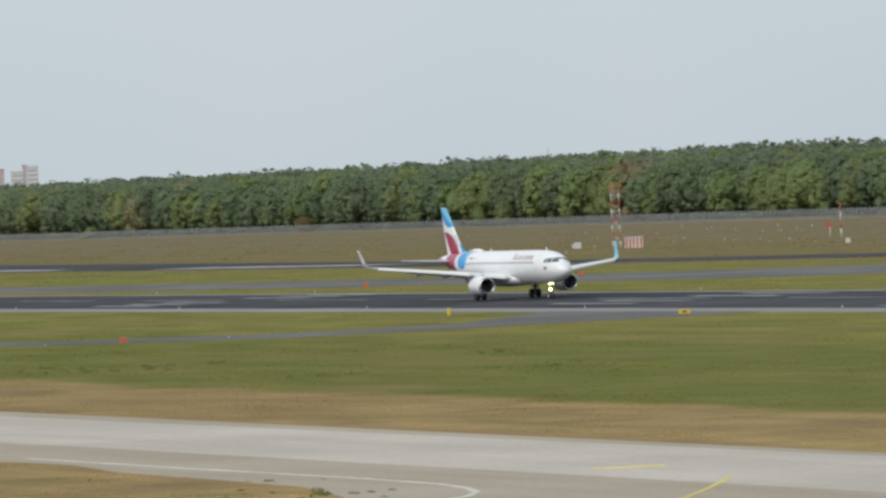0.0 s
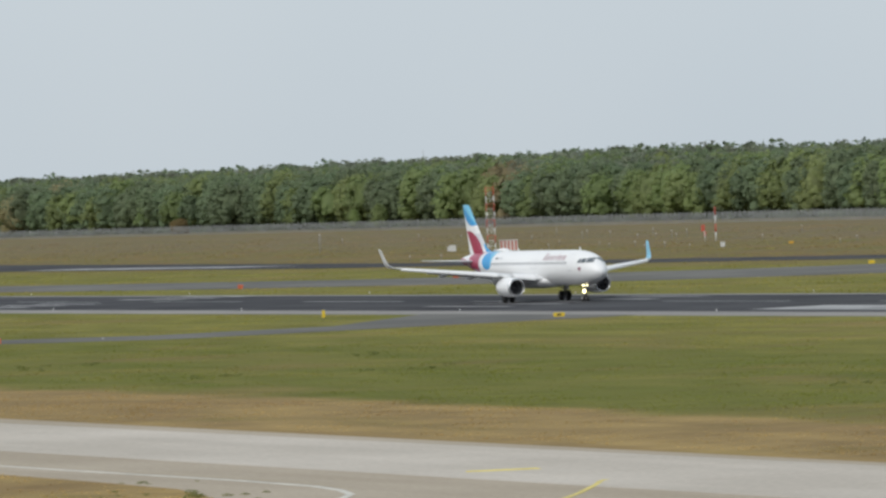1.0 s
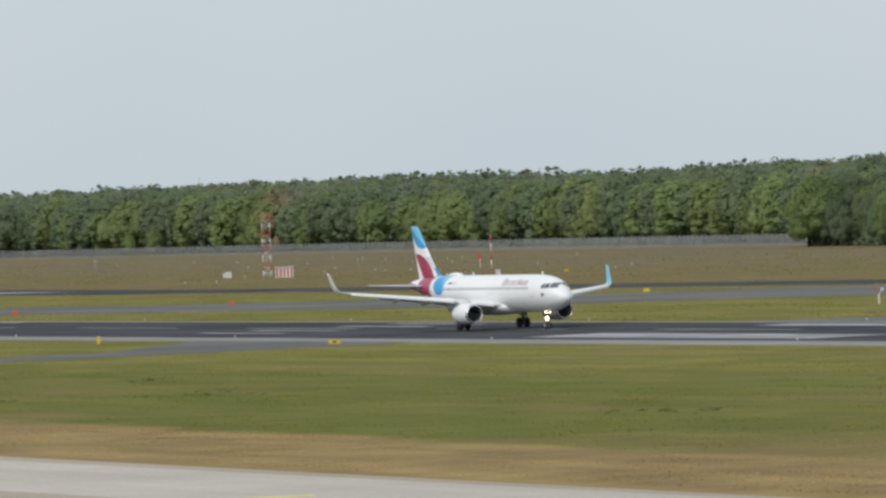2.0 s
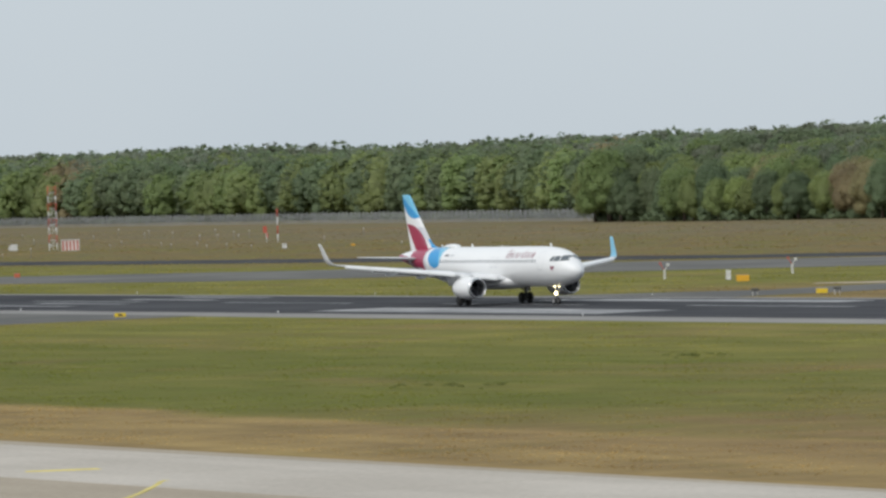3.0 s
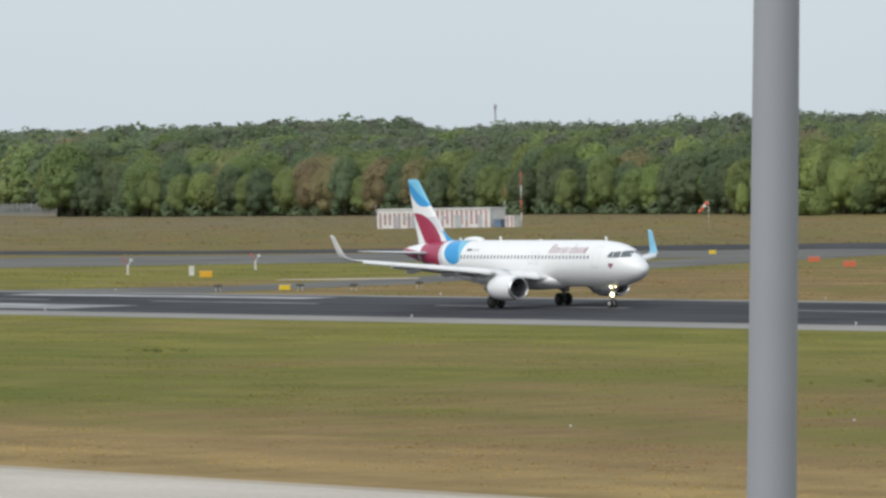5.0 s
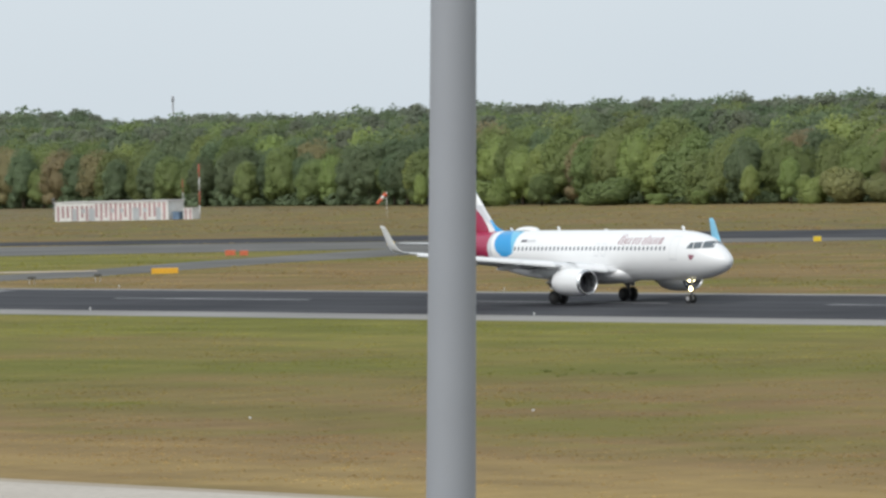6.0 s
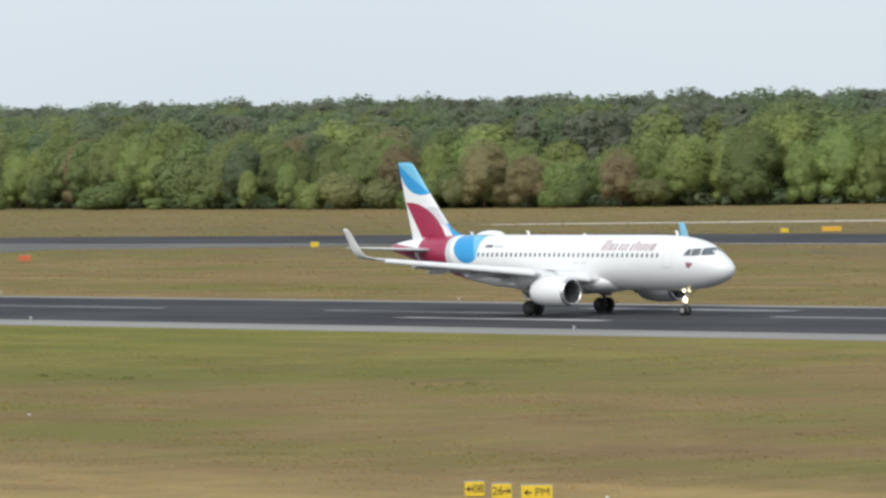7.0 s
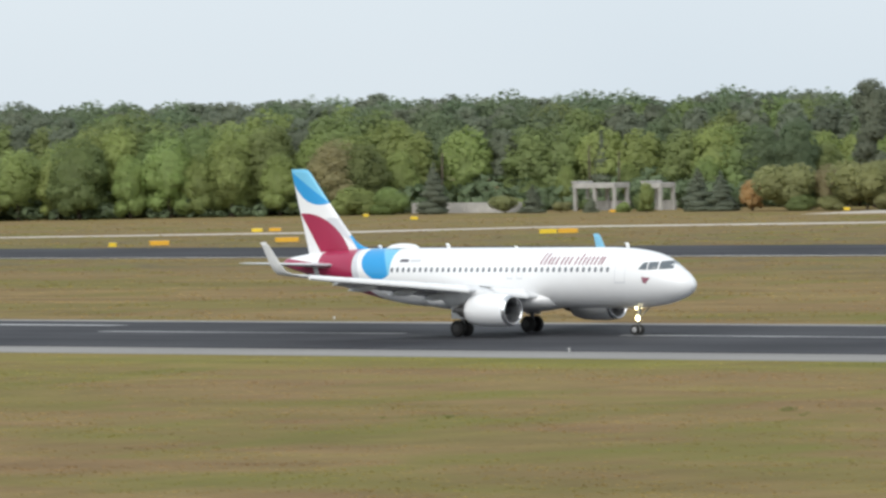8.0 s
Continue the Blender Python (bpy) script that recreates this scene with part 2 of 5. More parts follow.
def paved(name, outline, top, mat, label, category="pavement"):
    PAVED.append(outline)
    bm = bmesh.new()
    slab(bm, outline, -0.3, top)
    return tagged(part(name, bm, mat), label, category, kind="structure")


Y0 = RUNWAY_Y
paved("runway_shoulder", [(-1800, Y0 - 31.6), (600, Y0 - 31.6), (600, Y0 + 20), (-1800, Y0 + 20)], 0.02, M_SHOULDER, "light grey asphalt shoulder along the runway", "runway shoulder")
runway = paved("runway", [(-1800, Y0 - 23), (600, Y0 - 23), (600, Y0 + 16.8), (-1800, Y0 + 16.8)], 0.04, M_RUNWAY, "dark rubber-stained asphalt runway with worn markings", "runway")
paved("far_runway", [(600, 510), (-530, 509), (-640, 502), (-760, 470), (-1000, 454), (-1300, 463), (-1800, 470), (-1800, 522), (-1400, 517),
                     (-1000, 476), (-760, 489), (-660, 531), (-560, 553), (600, 555)], 0.045, M_RUNWAY, "second dark asphalt runway behind the grass", "runway")
paved("link_taxiway", [(-1300, 322), (-980, 350), (-850, 362), (-735, 386), (-671, 430), (-583, 480), (-528, 506.5), (-600, 507), (-640, 500), (-690, 484), (-755, 455),
                       (-785, 427), (-850, 399), (-980, 380), (-1300, 360)], 0.03, M_TAXI, "grey asphalt taxiway that joins the far runway", "taxiway")
paved("exit_taxiway", [(-536, 343), (-538, 372), (-560, 412), (-588, 480), (-612, 478), (-583, 418), (-564, 388), (-558, 362), (-578, 343)], 0.025, M_TAXI, "grey asphalt taxiway off the runway", "taxiway")
paved("service_taxiway", [(-612, 292), (-580, 266), (-582, 246), (-604, 229), (-660, 214), (-800, 196), (-800, 188), (-650, 206), (-590, 222), (-563, 240), (-561, 258), (-560, 292)],
      0.025, M_TAXI, "narrow grey asphalt taxiway through the grass", "taxiway")
paved("taxiway_margin", [(-700, 121), (-330, 121), (-318, 121.5), (-306, 119.6), (-290, 119.2), (-278, 118.6), (-266, 115.6), (-255, 108), (-246, 92), (-240, 60), (120, 60), (120, 148.4),
                         (-230, 148.4), (-310, 149.2), (-400, 150.4), (-700, 151)], 0.02, M_CONC_TAN, "worn tan concrete margin of the taxiway", "taxiway")
bm = bmesh.new()
slab(bm, [(-700, 130.6), (120, 130.9), (120, 146.6), (-700, 147.2)], -0.3, 0.035)
taxiway = tagged(part("near_taxiway", bm, M_CONC), "pale grey concrete taxiway", "taxiway", kind="structure")
paved("back_road", [(-640, 600), (-558, 627), (-542, 651), (-505, 659), (-440, 676), (-300, 695), (-300, 716), (-450, 692), (-500, 672), (-546, 660), (-570, 634), (-640, 607)], 0.03, M_CONC,
      "pale concrete road behind the far runway", "road")
paved("apron_behind", [(-556, 728), (-470, 738), (-300, 745), (-300, 775), (-470, 768), (-560, 752)], 0.03, M_CONC, "pale concrete yard before the trees", "pavement")


def stripe(name, outline, mat, z0, parent):
    bm = bmesh.new()
    slab(bm, outline, z0 - 0.03, z0 + 0.006)
    return part(name, bm, mat, parent)


def oblong(x0, x1, y0, y1):
    return [(x0, y0), (x1, y0), (x1, y1), (x0, y1)]


# markings on the runway: aiming point, touchdown zones, centre line, edge lines
for s in (-1, 1):
    stripe("aiming_point_marking", oblong(-557, -499, *sorted((Y0 + s * (9.3 if s > 0 else 9.5), Y0 + s * (14 if s > 0 else 19.0)))), M_PAINT, 0.04, runway)
    for x0, offs in ((-789, (5.5, 10.5, 15.5)), (-648, (5.0, 12.0)), (-342, (9.2,)), (-192, (9.2,))):
        for o in offs:
            stripe("touchdown_marking", oblong(x0, x0 + 22.5, *sorted((Y0 + s * o, Y0 + s * (o + 1.8)))), M_PAINT, 0.04, runway)
for k in range(-16, 10):
    stripe("centre_line_dash", oblong(-262 + k * 50, -232 + k * 50, Y0 - 0.45, Y0 + 0.45), M_PAINT, 0.04, runway)


stripe("edge_line", oblong(-528, 500, 509.6, 510.8), M_LINE, 0.045, runway)


def band(points, width):
    """The outline of a line of even width along some points."""
    left, right = [], []
    for i, p in enumerate(points):
        a, b = Vector(points[max(i - 1, 0)]), Vector(points[min(i + 1, len(points) - 1)])
        n = (b - a).normalized().orthogonal() * width / 2
        left.append((p[0] + n.x, p[1] + n.y)), right.append((p[0] - n.x, p[1] - n.y))
    return left + right[::-1]


stripe("yellow_line", band([(-276.2, 133.8), (-275.4, 135.5), (-274.8, 137.3)], 1.7), M_YELLINE, 0.035, taxiway)
stripe("yellow_line", band([(-260.9, 134.0), (-259.8, 133.1), (-257.0, 131.4), (-251.3, 127.6), (-246.3, 124.0), (-236, 114)], 0.3), M_YELLINE, 0.035, taxiway)
stripe("white_line", band([(-330, 123.3), (-307, 123.3), (-282, 123.7), (-272, 123.4), (-267, 122.5), (-263, 121.2), (-260, 119.4), (-256, 115)], 0.4), M_LINE, 0.025, taxiway)
for k in range(30):
    stripe("expansion_joint", oblong(-480 + k * 12.5, -479.94 + k * 12.5, 130.8, 146.9), M_CONC_TAN, 0.0305, taxiway)


# ---- trees ----
def leaf_material(name, colour, vary=0.09):
    """Foliage: a base green that differs from tree to tree and from clump to clump."""
    m = bpy.data.materials.new(name)
    m.use_nodes = True
    nt = m.node_tree
    link = nt.links.new
    b = nt.nodes["Principled BSDF"]
    b.inputs["Roughness"].default_value = 0.55
    b.inputs["Specular IOR Level"].default_value = 0.35
    info, geo, co = nt.nodes.new("ShaderNodeObjectInfo"), nt.nodes.new("ShaderNodeNewGeometry"), nt.nodes.new("ShaderNodeTexCoord")
    n = nt.nodes.new("ShaderNodeTexNoise")
    n.inputs["Scale"].default_value, n.inputs["Detail"].default_value = 0.16, 3
    link(geo.outputs["Position"], n.inputs["Vector"])
    hsv = nt.nodes.new("ShaderNodeHueSaturation")
    hsv.inputs["Color"].default_value = (*colour, 1)

    def rng(src, lo, hi):
        r = nt.nodes.new("ShaderNodeMapRange")
        r.inputs["To Min"].default_value, r.inputs["To Max"].default_value = lo, hi
        link(src, r.inputs["Value"])
        return r.outputs["Result"]

    link(rng(info.outputs["Random"], 0.482, 0.512), hsv.inputs["Hue"])
    mul = nt.nodes.new("ShaderNodeMath")
    mul.operation = "MULTIPLY"
    link(rng(geo.outputs["Random Per Island"], 1 - vary, 1 + vary), mul.inputs[0])
    link(rng(n.outputs["Fac"], 0.7, 1.3), mul.inputs[1])
    each, own = nt.nodes.new("ShaderNodeMath"), nt.nodes.new("ShaderNodeMath")
    each.operation, own.operation = "FRACT", "MULTIPLY"
    own.inputs[1].default_value = 7.31
    link(info.outputs["Random"], own.inputs[0]), link(own.outputs[0], each.inputs[0])
    tone = nt.nodes.new("ShaderNodeMath")
    tone.operation = "MULTIPLY"
    link(mul.outputs[0], tone.inputs[0]), link(rng(each.outputs[0], 0.87, 1.15), tone.inputs[1])
    link(tone.outputs[0], hsv.inputs["Value"])
    link(hsv.outputs[0], b.inputs["Base Color"])
    thin, mix = nt.nodes.new("ShaderNodeBsdfTranslucent"), nt.nodes.new("ShaderNodeMixShader")
    mix.inputs[0].default_value = 0.5
    link(hsv.outputs[0], thin.inputs["Color"])
    link(b.outputs[0], mix.inputs[1]), link(thin.outputs[0], mix.inputs[2])
    link(mix.outputs[0], nt.nodes["Material Output"].inputs["Surface"])
    return m


M_BARK = material("bark", (0.11, 0.085, 0.065), 0.9, grain=0.5, scale=2.0, bump=0.4)
# leaf greens lifted and cooled: haze before the wood is put into the colour
M_LEAF = leaf_material("broad_leaves", (0.252, 0.312, 0.122))
M_FRESH = leaf_material("fresh_leaves", (0.330, 0.400, 0.145))
M_DARK = leaf_material("dark_leaves", (0.200, 0.258, 0.142))
M_PINE = leaf_material("pine_needles", (0.240, 0.270, 0.190))
M_BROWN = leaf_material("copper_leaves", (0.350, 0.305, 0.165))
M_ORANGE = leaf_material("orange_leaves", (0.284, 0.223, 0.090))
M_GOLD = leaf_material("golden_leaves", (0.60, 0.45, 0.19))
M_OLIVE = leaf_material("olive_leaves", (0.340, 0.345, 0.155))


def lobes_of(kind, h, w, rng):
    """Ellipsoids (centre, radii) that make up a crown."""
    out = []
    if kind == "broad":
        out.append((np.array([0, 0, h * 0.54]), np.array([w * 0.42, w * 0.42, h * 0.42])))
        for i in range(24):
            a, u = rng.uniform(0, 6.283), rng.uniform(0.08, 0.92)
            r = w * 0.34 * math.sqrt(max(0.08, 1 - (u - 0.40) ** 2 * 3.2))
            s = rng.uniform(0.10, 0.19) * w
            out.append((np.array([r * math.cos(a), r * math.sin(a), h * (0.09 + 0.80 * u)]), np.array([s, s, s * rng.uniform(0.75, 1.2)])))
    elif kind == "pine":
        out.append((np.array([0, 0, h * 0.73]), np.array([w * 0.34, w * 0.34, h * 0.22])))
        for i in range(16):
            a, u = rng.uniform(0, 6.283), rng.uniform(0.35, 0.95)
            r = w * rng.uniform(0.12, 0.40) * (1.1 - u * 0.55)
            s = rng.uniform(0.15, 0.25) * w * (1.3 - u * 0.5)
            out.append((np.array([r * math.cos(a), r * math.sin(a), h * (u - 0.03)]), np.array([s, s, s * 0.85])))
    elif kind == "spruce":
        for i in range(9):
            u = i / 8
            s = w * 0.5 * (1 - u) + w * 0.05
            for k in range(3):
                a = rng.uniform(0, 6.283)
                out.append((np.array([s * 0.35 * math.cos(a), s * 0.35 * math.sin(a), h * (0.06 + 0.88 * u)]), np.array([s * 0.75, s * 0.75, h * 0.08])))
    else:  # a shrub
        for i in range(9):
            a = rng.uniform(0, 6.283)
            r, s = w * rng.uniform(0, 0.28), rng.uniform(0.18, 0.3) * w
            out.append((np.array([r * math.cos(a), r * math.sin(a), h * rng.uniform(0.18, 0.62)]), np.array([s, s, h * rng.uniform(0.22, 0.36)])))
    return out


def ball(level):
    """The corners of an even ball of triangles, radius 1."""
    bm = bmesh.new()
    bmesh.ops.create_icosphere(bm, subdivisions=level, radius=1.0)
    out = np.array([[v.co[:] for v in f.verts] for f in bm.faces])
    bm.free()
    return out


BALLS = {1: ball(1), 2: ball(2)}


def leaf_arrays(kind, h, w, seed, count, size, low=0.0, core=0):
    """Corners and shading directions of many leaf sprays, three-cornered, laid loosely on and in the lobes of a crown above the height low."""
    rng = random.Random(seed)
    nr = np.random.RandomState(seed)
    lobes = lobes_of(kind, h, w, rng)
    weight = np.array([np.prod(l[1]) ** (2 / 3) for l in lobes])
    many = count * 6
    pick = nr.choice(len(lobes), many, p=weight / weight.sum())
    d = nr.normal(size=(many, 3))
    d /= np.linalg.norm(d, axis=1)[:, None]
    cen, rad = np.array([l[0] for l in lobes])[pick], np.array([l[1] for l in lobes])[pick]
    shell = 1 - nr.rand(many)[:, None] ** 2 * 0.30 + np.clip(nr.normal(size=(many, 1)), -2, 1.5) * 0.045
    p = cen + d * rad * shell
    # few sprays deep inside the crown, none below the cut
    deep = np.zeros(many)
    for c, r in lobes:
        deep = np.maximum(deep, 1 - np.linalg.norm((p - c) / r, axis=1))
    keep = np.nonzero((p[:, 2] > low) & (deep < 0.24))[0][:count]
    p, d = p[keep], d[keep]
    n = len(p)
    out = (p - np.array([0, 0, h * 0.5])) / np.array([w * 0.5, w * 0.5, h * 0.5])
    soft = d * 0.75 + out * 0.55 + nr.normal(size=(n, 3)) * 0.14 + np.array([0, 0, 0.42])
    soft /= np.linalg.norm(soft, axis=1)[:, None]
    face = soft + nr.normal(size=(n, 3)) * 0.5
    face /= np.linalg.norm(face, axis=1)[:, None]
    t = np.cross(face, nr.normal(size=(n, 3)))
    t /= np.linalg.norm(t, axis=1)[:, None]
    b = np.cross(face, t)
    s = (size * nr.uniform(0.5, 1.25, n))[:, None]
    tri = np.stack([p + t * s, p - t * s * 0.55 + b * s * 0.85, p - t * s * 0.5 - b * s * 0.85], 1)
    tri[:, :, 2] = np.maximum(tri[:, :, 2], 0.03)
    co, way = [tri.reshape(-1, 3)], [np.repeat(soft, 3, 0)]
    # the closed mass of leaves under the sprays
    if core:
        for c, r in lobes:
            u = BALLS[core if r[0] > w * 0.3 else 1] @ np.array(Matrix.Rotation(rng.uniform(0, 6.283), 3, (rng.uniform(-1, 1), rng.uniform(-1, 1), 1)))
            body = c + u * r * 0.74
            shown = body[:, :, 2].max(1) > low
            dirs = u[shown] / r
            dirs = dirs / np.linalg.norm(dirs, axis=2)[:, :, None] + np.array([0, 0, 0.25])
            body = np.maximum(body[shown], np.array([-1e9, -1e9, 0.02]))
            co.append(body.reshape(-1, 3)), way.append(dirs.reshape(-1, 3))
    co, way = np.concatenate(co), np.concatenate(way)
    return np.stack([co, way / np.linalg.norm(way, axis=1)[:, None]])


def leaves_mesh(name, arrays, sides=3):
    """A mesh of loose leaves; arrays are corners and, if given, the directions by which they are shaded."""
    co = arrays[0]
    n = len(co) // sides
    me = bpy.data.meshes.new(name)
    me.vertices.add(n * sides), me.loops.add(n * sides), me.polygons.add(n)
    me.vertices.foreach_set("co", co.astype(np.float32).ravel())
    me.loops.foreach_set("vertex_index", np.arange(n * sides, dtype=np.int32))
    me.polygons.foreach_set("loop_start", np.arange(0, n * sides, sides, dtype=np.int32))
    me.update(calc_edges=True)
    if len(arrays) > 1:
        me.polygons.foreach_set("use_smooth", [True] * n)
        me.normals_split_custom_set_from_vertices(arrays[1].astype(np.float32))
    return me


def trunk_mesh(kind, h, w, seed):
    rng = random.Random(seed + 99)
    bm = bmesh.new()
    r = 0.028 * h * (0.7 if kind == "shrub" else 1)
    top = h * (0.9 if kind in ("pine", "spruce") else 0.62)
    add_rod(bm, (0, 0, 0), (rng.uniform(-.2, .2), rng.uniform(-.2, .2), top * 0.5), r, r * 0.7, 7)
    add_rod(bm, (0, 0, top * 0.48), (rng.uniform(-.4, .4), rng.uniform(-.4, .4), top), r * 0.7, r * 0.2, 6)
    for i in range(6):
        a, z = rng.uniform(0, 6.283), top * rng.uniform(0.4, 0.85)
        add_rod(bm, (0, 0, z), (w * 0.3 * math.cos(a), w * 0.3 * math.sin(a), z + h * 0.15), r * 0.35, r * 0.1, 5)
    me = bpy.data.meshes.new("trunk")
    bm.to_mesh(me)
    bm.free()
    return me


TREE_LOOK = {
    "oak": ("broad", 14, 10.5, M_LEAF, 6400, 0.25, "broadleaved tree in mid-green spring leaf at the wood's edge", "oak_tree"),
    "birch": ("broad", 12, 8, M_FRESH, 5600, 0.21, "fresh light-green broadleaved tree at the wood's edge", "birch_tree"),
    "beech": ("broad", 18, 11, M_DARK, 6400, 0.28, "tall dark-green broadleaved tree in the wood", "beech_tree"),
    "copper": ("broad", 13, 10, M_BROWN, 5600, 0.23, "brownish budding broadleaved tree in the wood", "copper_beech"),
    "pine": ("pine", 20, 8.0, M_PINE, 5200, 0.28, "tall dark pine with a ragged crown", "pine_tree"),
    "spruce": ("spruce", 8.5, 6, M_PINE, 4200, 0.22, "dark dense conifer before the wood", "conifer"),
    "shrub": ("shrub", 5.5, 7, M_LEAF, 3400, 0.22, "rounded green shrub before the wood", "shrub"),
    "pale": ("shrub", 5.5, 7, M_FRESH, 3400, 0.22, "light-green bush before the wood", "shrub"),
    "rust": ("shrub", 6, 7.5, M_ORANGE, 3400, 0.22, "orange-brown bush before the wood", "shrub"),
    "gold": ("broad", 5, 4.4, M_GOLD, 2600, 0.17, "golden-yellow flowering bush among dark conifers", "shrub"),
    "olive": ("shrub", 6, 7.5, M_OLIVE, 3400, 0.22, "olive-brown budding bush before the wood", "shrub"),
}
# share of the sprays, their growth and the height of the cut, for trees that stand further off or behind others
FARTHER = {"mid": (0.40, 1.4, 0.0), "mid_top": (0.24, 1.4, 0.45), "mid_tip": (0.17, 1.35, 0.66), "far": (0.10, 2.2, 0.0), "far_top": (0.05, 2.2, 0.5)}
TREES = {}
for key, (kind, h, w, mat, count, size, label, name) in TREE_LOOK.items():
    for v in range(3):
        seed = sum(map(ord, key)) * 7 + v
        crown, trunk = leaves_mesh("crown", leaf_arrays(kind, h, w, seed, count, size, 0.0, 2)), trunk_mesh(kind, h, w, seed)
        crown.materials.append(mat), trunk.materials.append(M_BARK)
        TREES[key, v] = (trunk, crown)
        for lod, (share, grow, cut) in FARTHER.items():
            TREES[key, v, lod] = leaves_mesh("crown", leaf_arrays(kind, h, w, seed, int(count * share), size * grow, h * cut, 1))
            TREES[key, v, lod].materials.append(mat)


def tree(key, x, y, height, turn=0.0, v=0, wide=1.0):
    h0, name, label = TREE_LOOK[key][1], TREE_LOOK[key][7], TREE_LOOK[key][6]
    s = height / h0
    ob = empty(name, pose(x, y, 0, 0, 0, turn) @ Matrix.Diagonal((s * wide, s * wide, s, 1)), label, "shrub" if "shrub" in name else "tree", "trees of the wood")
    for n, me in zip(("trunk", "crown"), TREES[key, v % 3]):
        new(n, me).parent = ob
    return ob


EDGE = [(-2700, 905), (-2250, 880), (-2000, 872), (-1573, 857), (-1262, 800), (-1255, 762), (-1195, 752), (-1014, 748), (-900, 732), (-827, 719), (-741, 726), (-690, 744), (-654, 770), (-570, 790), (-330, 800)]


def edge_y(x):
    return float(np.interp(x, [p[0] for p in EDGE], [p[1] for p in EDGE]))


# how tall the edge of the wood stands, along x
EDGE_RISE = [(-2700, 1.0), (-960, 1.0), (-930, 1.12), (-870, 1.12), (-840, 0.98), (-790, 1.0), (-772, 0.72), (-736, 0.72), (-724, 1.12), (-684, 1.12), (-672, 0.9), (-590, 0.85), (-560, 0.95), (-400, 0.9)]
wood = random.Random(5)
singles = 0
deep = []
for row, (back, step, low, high, kinds) in enumerate((
        (3, 6.4, 9.5, 14, "oak birch oak birch oak shrub beech oak birch oak oak birch copper"), (10, 6.2, 12, 16.0, "oak beech birch oak beech oak birch oak copper"),
        (19, 6.2, 15, 17.5, "beech oak beech pine oak birch"), (29, 5.2, 16.8, 18.9, "pine beech pine oak pine"), (41, 4.2, 18.0, 19.4, "pine oak beech"), (53, 3.8, 18.7, 20.2, "pine beech pine"), (65, 3.8, 19.2, 20.8, "pine beech pine"), (77, 4.0, 19.8, 21.2, "pine beech"))):
    x = -2680.0
    while x < -400:
        x += step * wood.uniform(0.7, 1.3) * (1.35 if x < -1500 else 1.0)
        key = wood.choice(kinds.split())
        if row < 3 and (x < -1290 or (x < -950 and wood.random() < 0.75)):
            key = {"birch": "oak", "oak": "beech", "copper": wood.choice(("copper", "beech"))}.get(key, key)
        if x > -790:
            key = {"beech": "oak", "copper": "birch"}.get(key, key) if row < 3 else key
            key = "birch" if row < 3 and wood.random() < 0.35 else key
        hgt = wood.uniform(low, high) * (1.10 if x < -1240 else 1.0) * (0.98 if x > -860 else 1.0)
        if row < 3:
            hgt *= float(np.interp(x, [p[0] for p in EDGE_RISE], [p[1] for p in EDGE_RISE]))
        if row > 3 and x > -1060:
            hgt = 0.7 * hgt + 0.3 * high + 0.1
        if row > 4:
            hgt += wood.choice((-0.6, -0.3, 0, 0, 0.3, 0.9)) * (1.0 if x > -1290 else 1.4)
        if x < -1240:
            hgt += (4.5 if row < 2 else 0.5) + (1.2 if x < -1700 else 0.0)
            if row == 0 and key == "shrub":
                continue
        y = edge_y(x) + back + wood.uniform(-2.5, 2.5)
        turn, v = wood.uniform(0, 360), wood.randrange(3)
        if -668 < x < -590 and row < 2:  # a clearing
            continue
        if x > -1290 and row < 3 and singles < 255:
            singles += 1
            tree(key, x, y, hgt, turn, v, wood.uniform(0.9, 1.2))
        else:
            lod = ("far" if row < 2 else "far_top") if x < -1290 else ("mid" if row < 3 else "mid_top" if row < 4 else "mid_tip")
            deep.append((key, v, lod, x, y, hgt / TREE_LOOK[key][1], turn, 1.3 if x < -1290 else 1.1))
# the depth of the wood, past what can be counted
woods = empty("woods", pose(0, 0, 0), "dense mixed wood of pines and broadleaved trees", "woods", kind="stuff")
for key, v, lod, x, y, sc, turn, wide in deep:
    crown = new("crown", TREES[key, v, lod])
    crown.matrix_basis = pose(x, y, 0, 0, 0, turn) @ Matrix.Diagonal((sc * wide, sc * wide, sc, 1))
    crown.parent = woods
bm = bmesh.new()
for x in np.arange(-2600, -420, 6.0):
    h, y = wood.uniform(8, 11), edge_y(x) + wood.uniform(10, 26)
    add_rod(bm, (x, y, 0), (x + wood.uniform(-.5, .5), y, h), 0.22, 0.12, 5)
part("tree_trunks", bm, M_BARK, woods)
# undergrowth at the foot of the trees
bush = [leaf_arrays("shrub", 3.4, 6.5, 400 + k, 240, 0.42) for k in range(4)]


def bush_at(k, size, x, y):
    return np.stack([bush[k][0] * size + np.array([x, y, 0]), bush[k][1]])


some = []
for x in np.arange(-2600, -420, 3.2):
    if -664 < x < -592:
        continue
    size = wood.uniform(0.4, 1.0) * (0.75 if x < -1260 else 1)
    some.append(bush_at(wood.randrange(4), size, x, edge_y(x) + wood.uniform(0.5, 5)))
for back, low, high in ((9, 1.2, 1.8), (20, 1.6, 2.4)):
    for x in np.arange(-2600, -420, 5.4):
        some.append(bush_at(wood.randrange(4), wood.uniform(low, high), x, edge_y(x) + back + wood.uniform(-2, 2)))
linked("undergrowth", leaves_mesh("undergrowth", np.concatenate(some, 1)), M_DARK, woods)

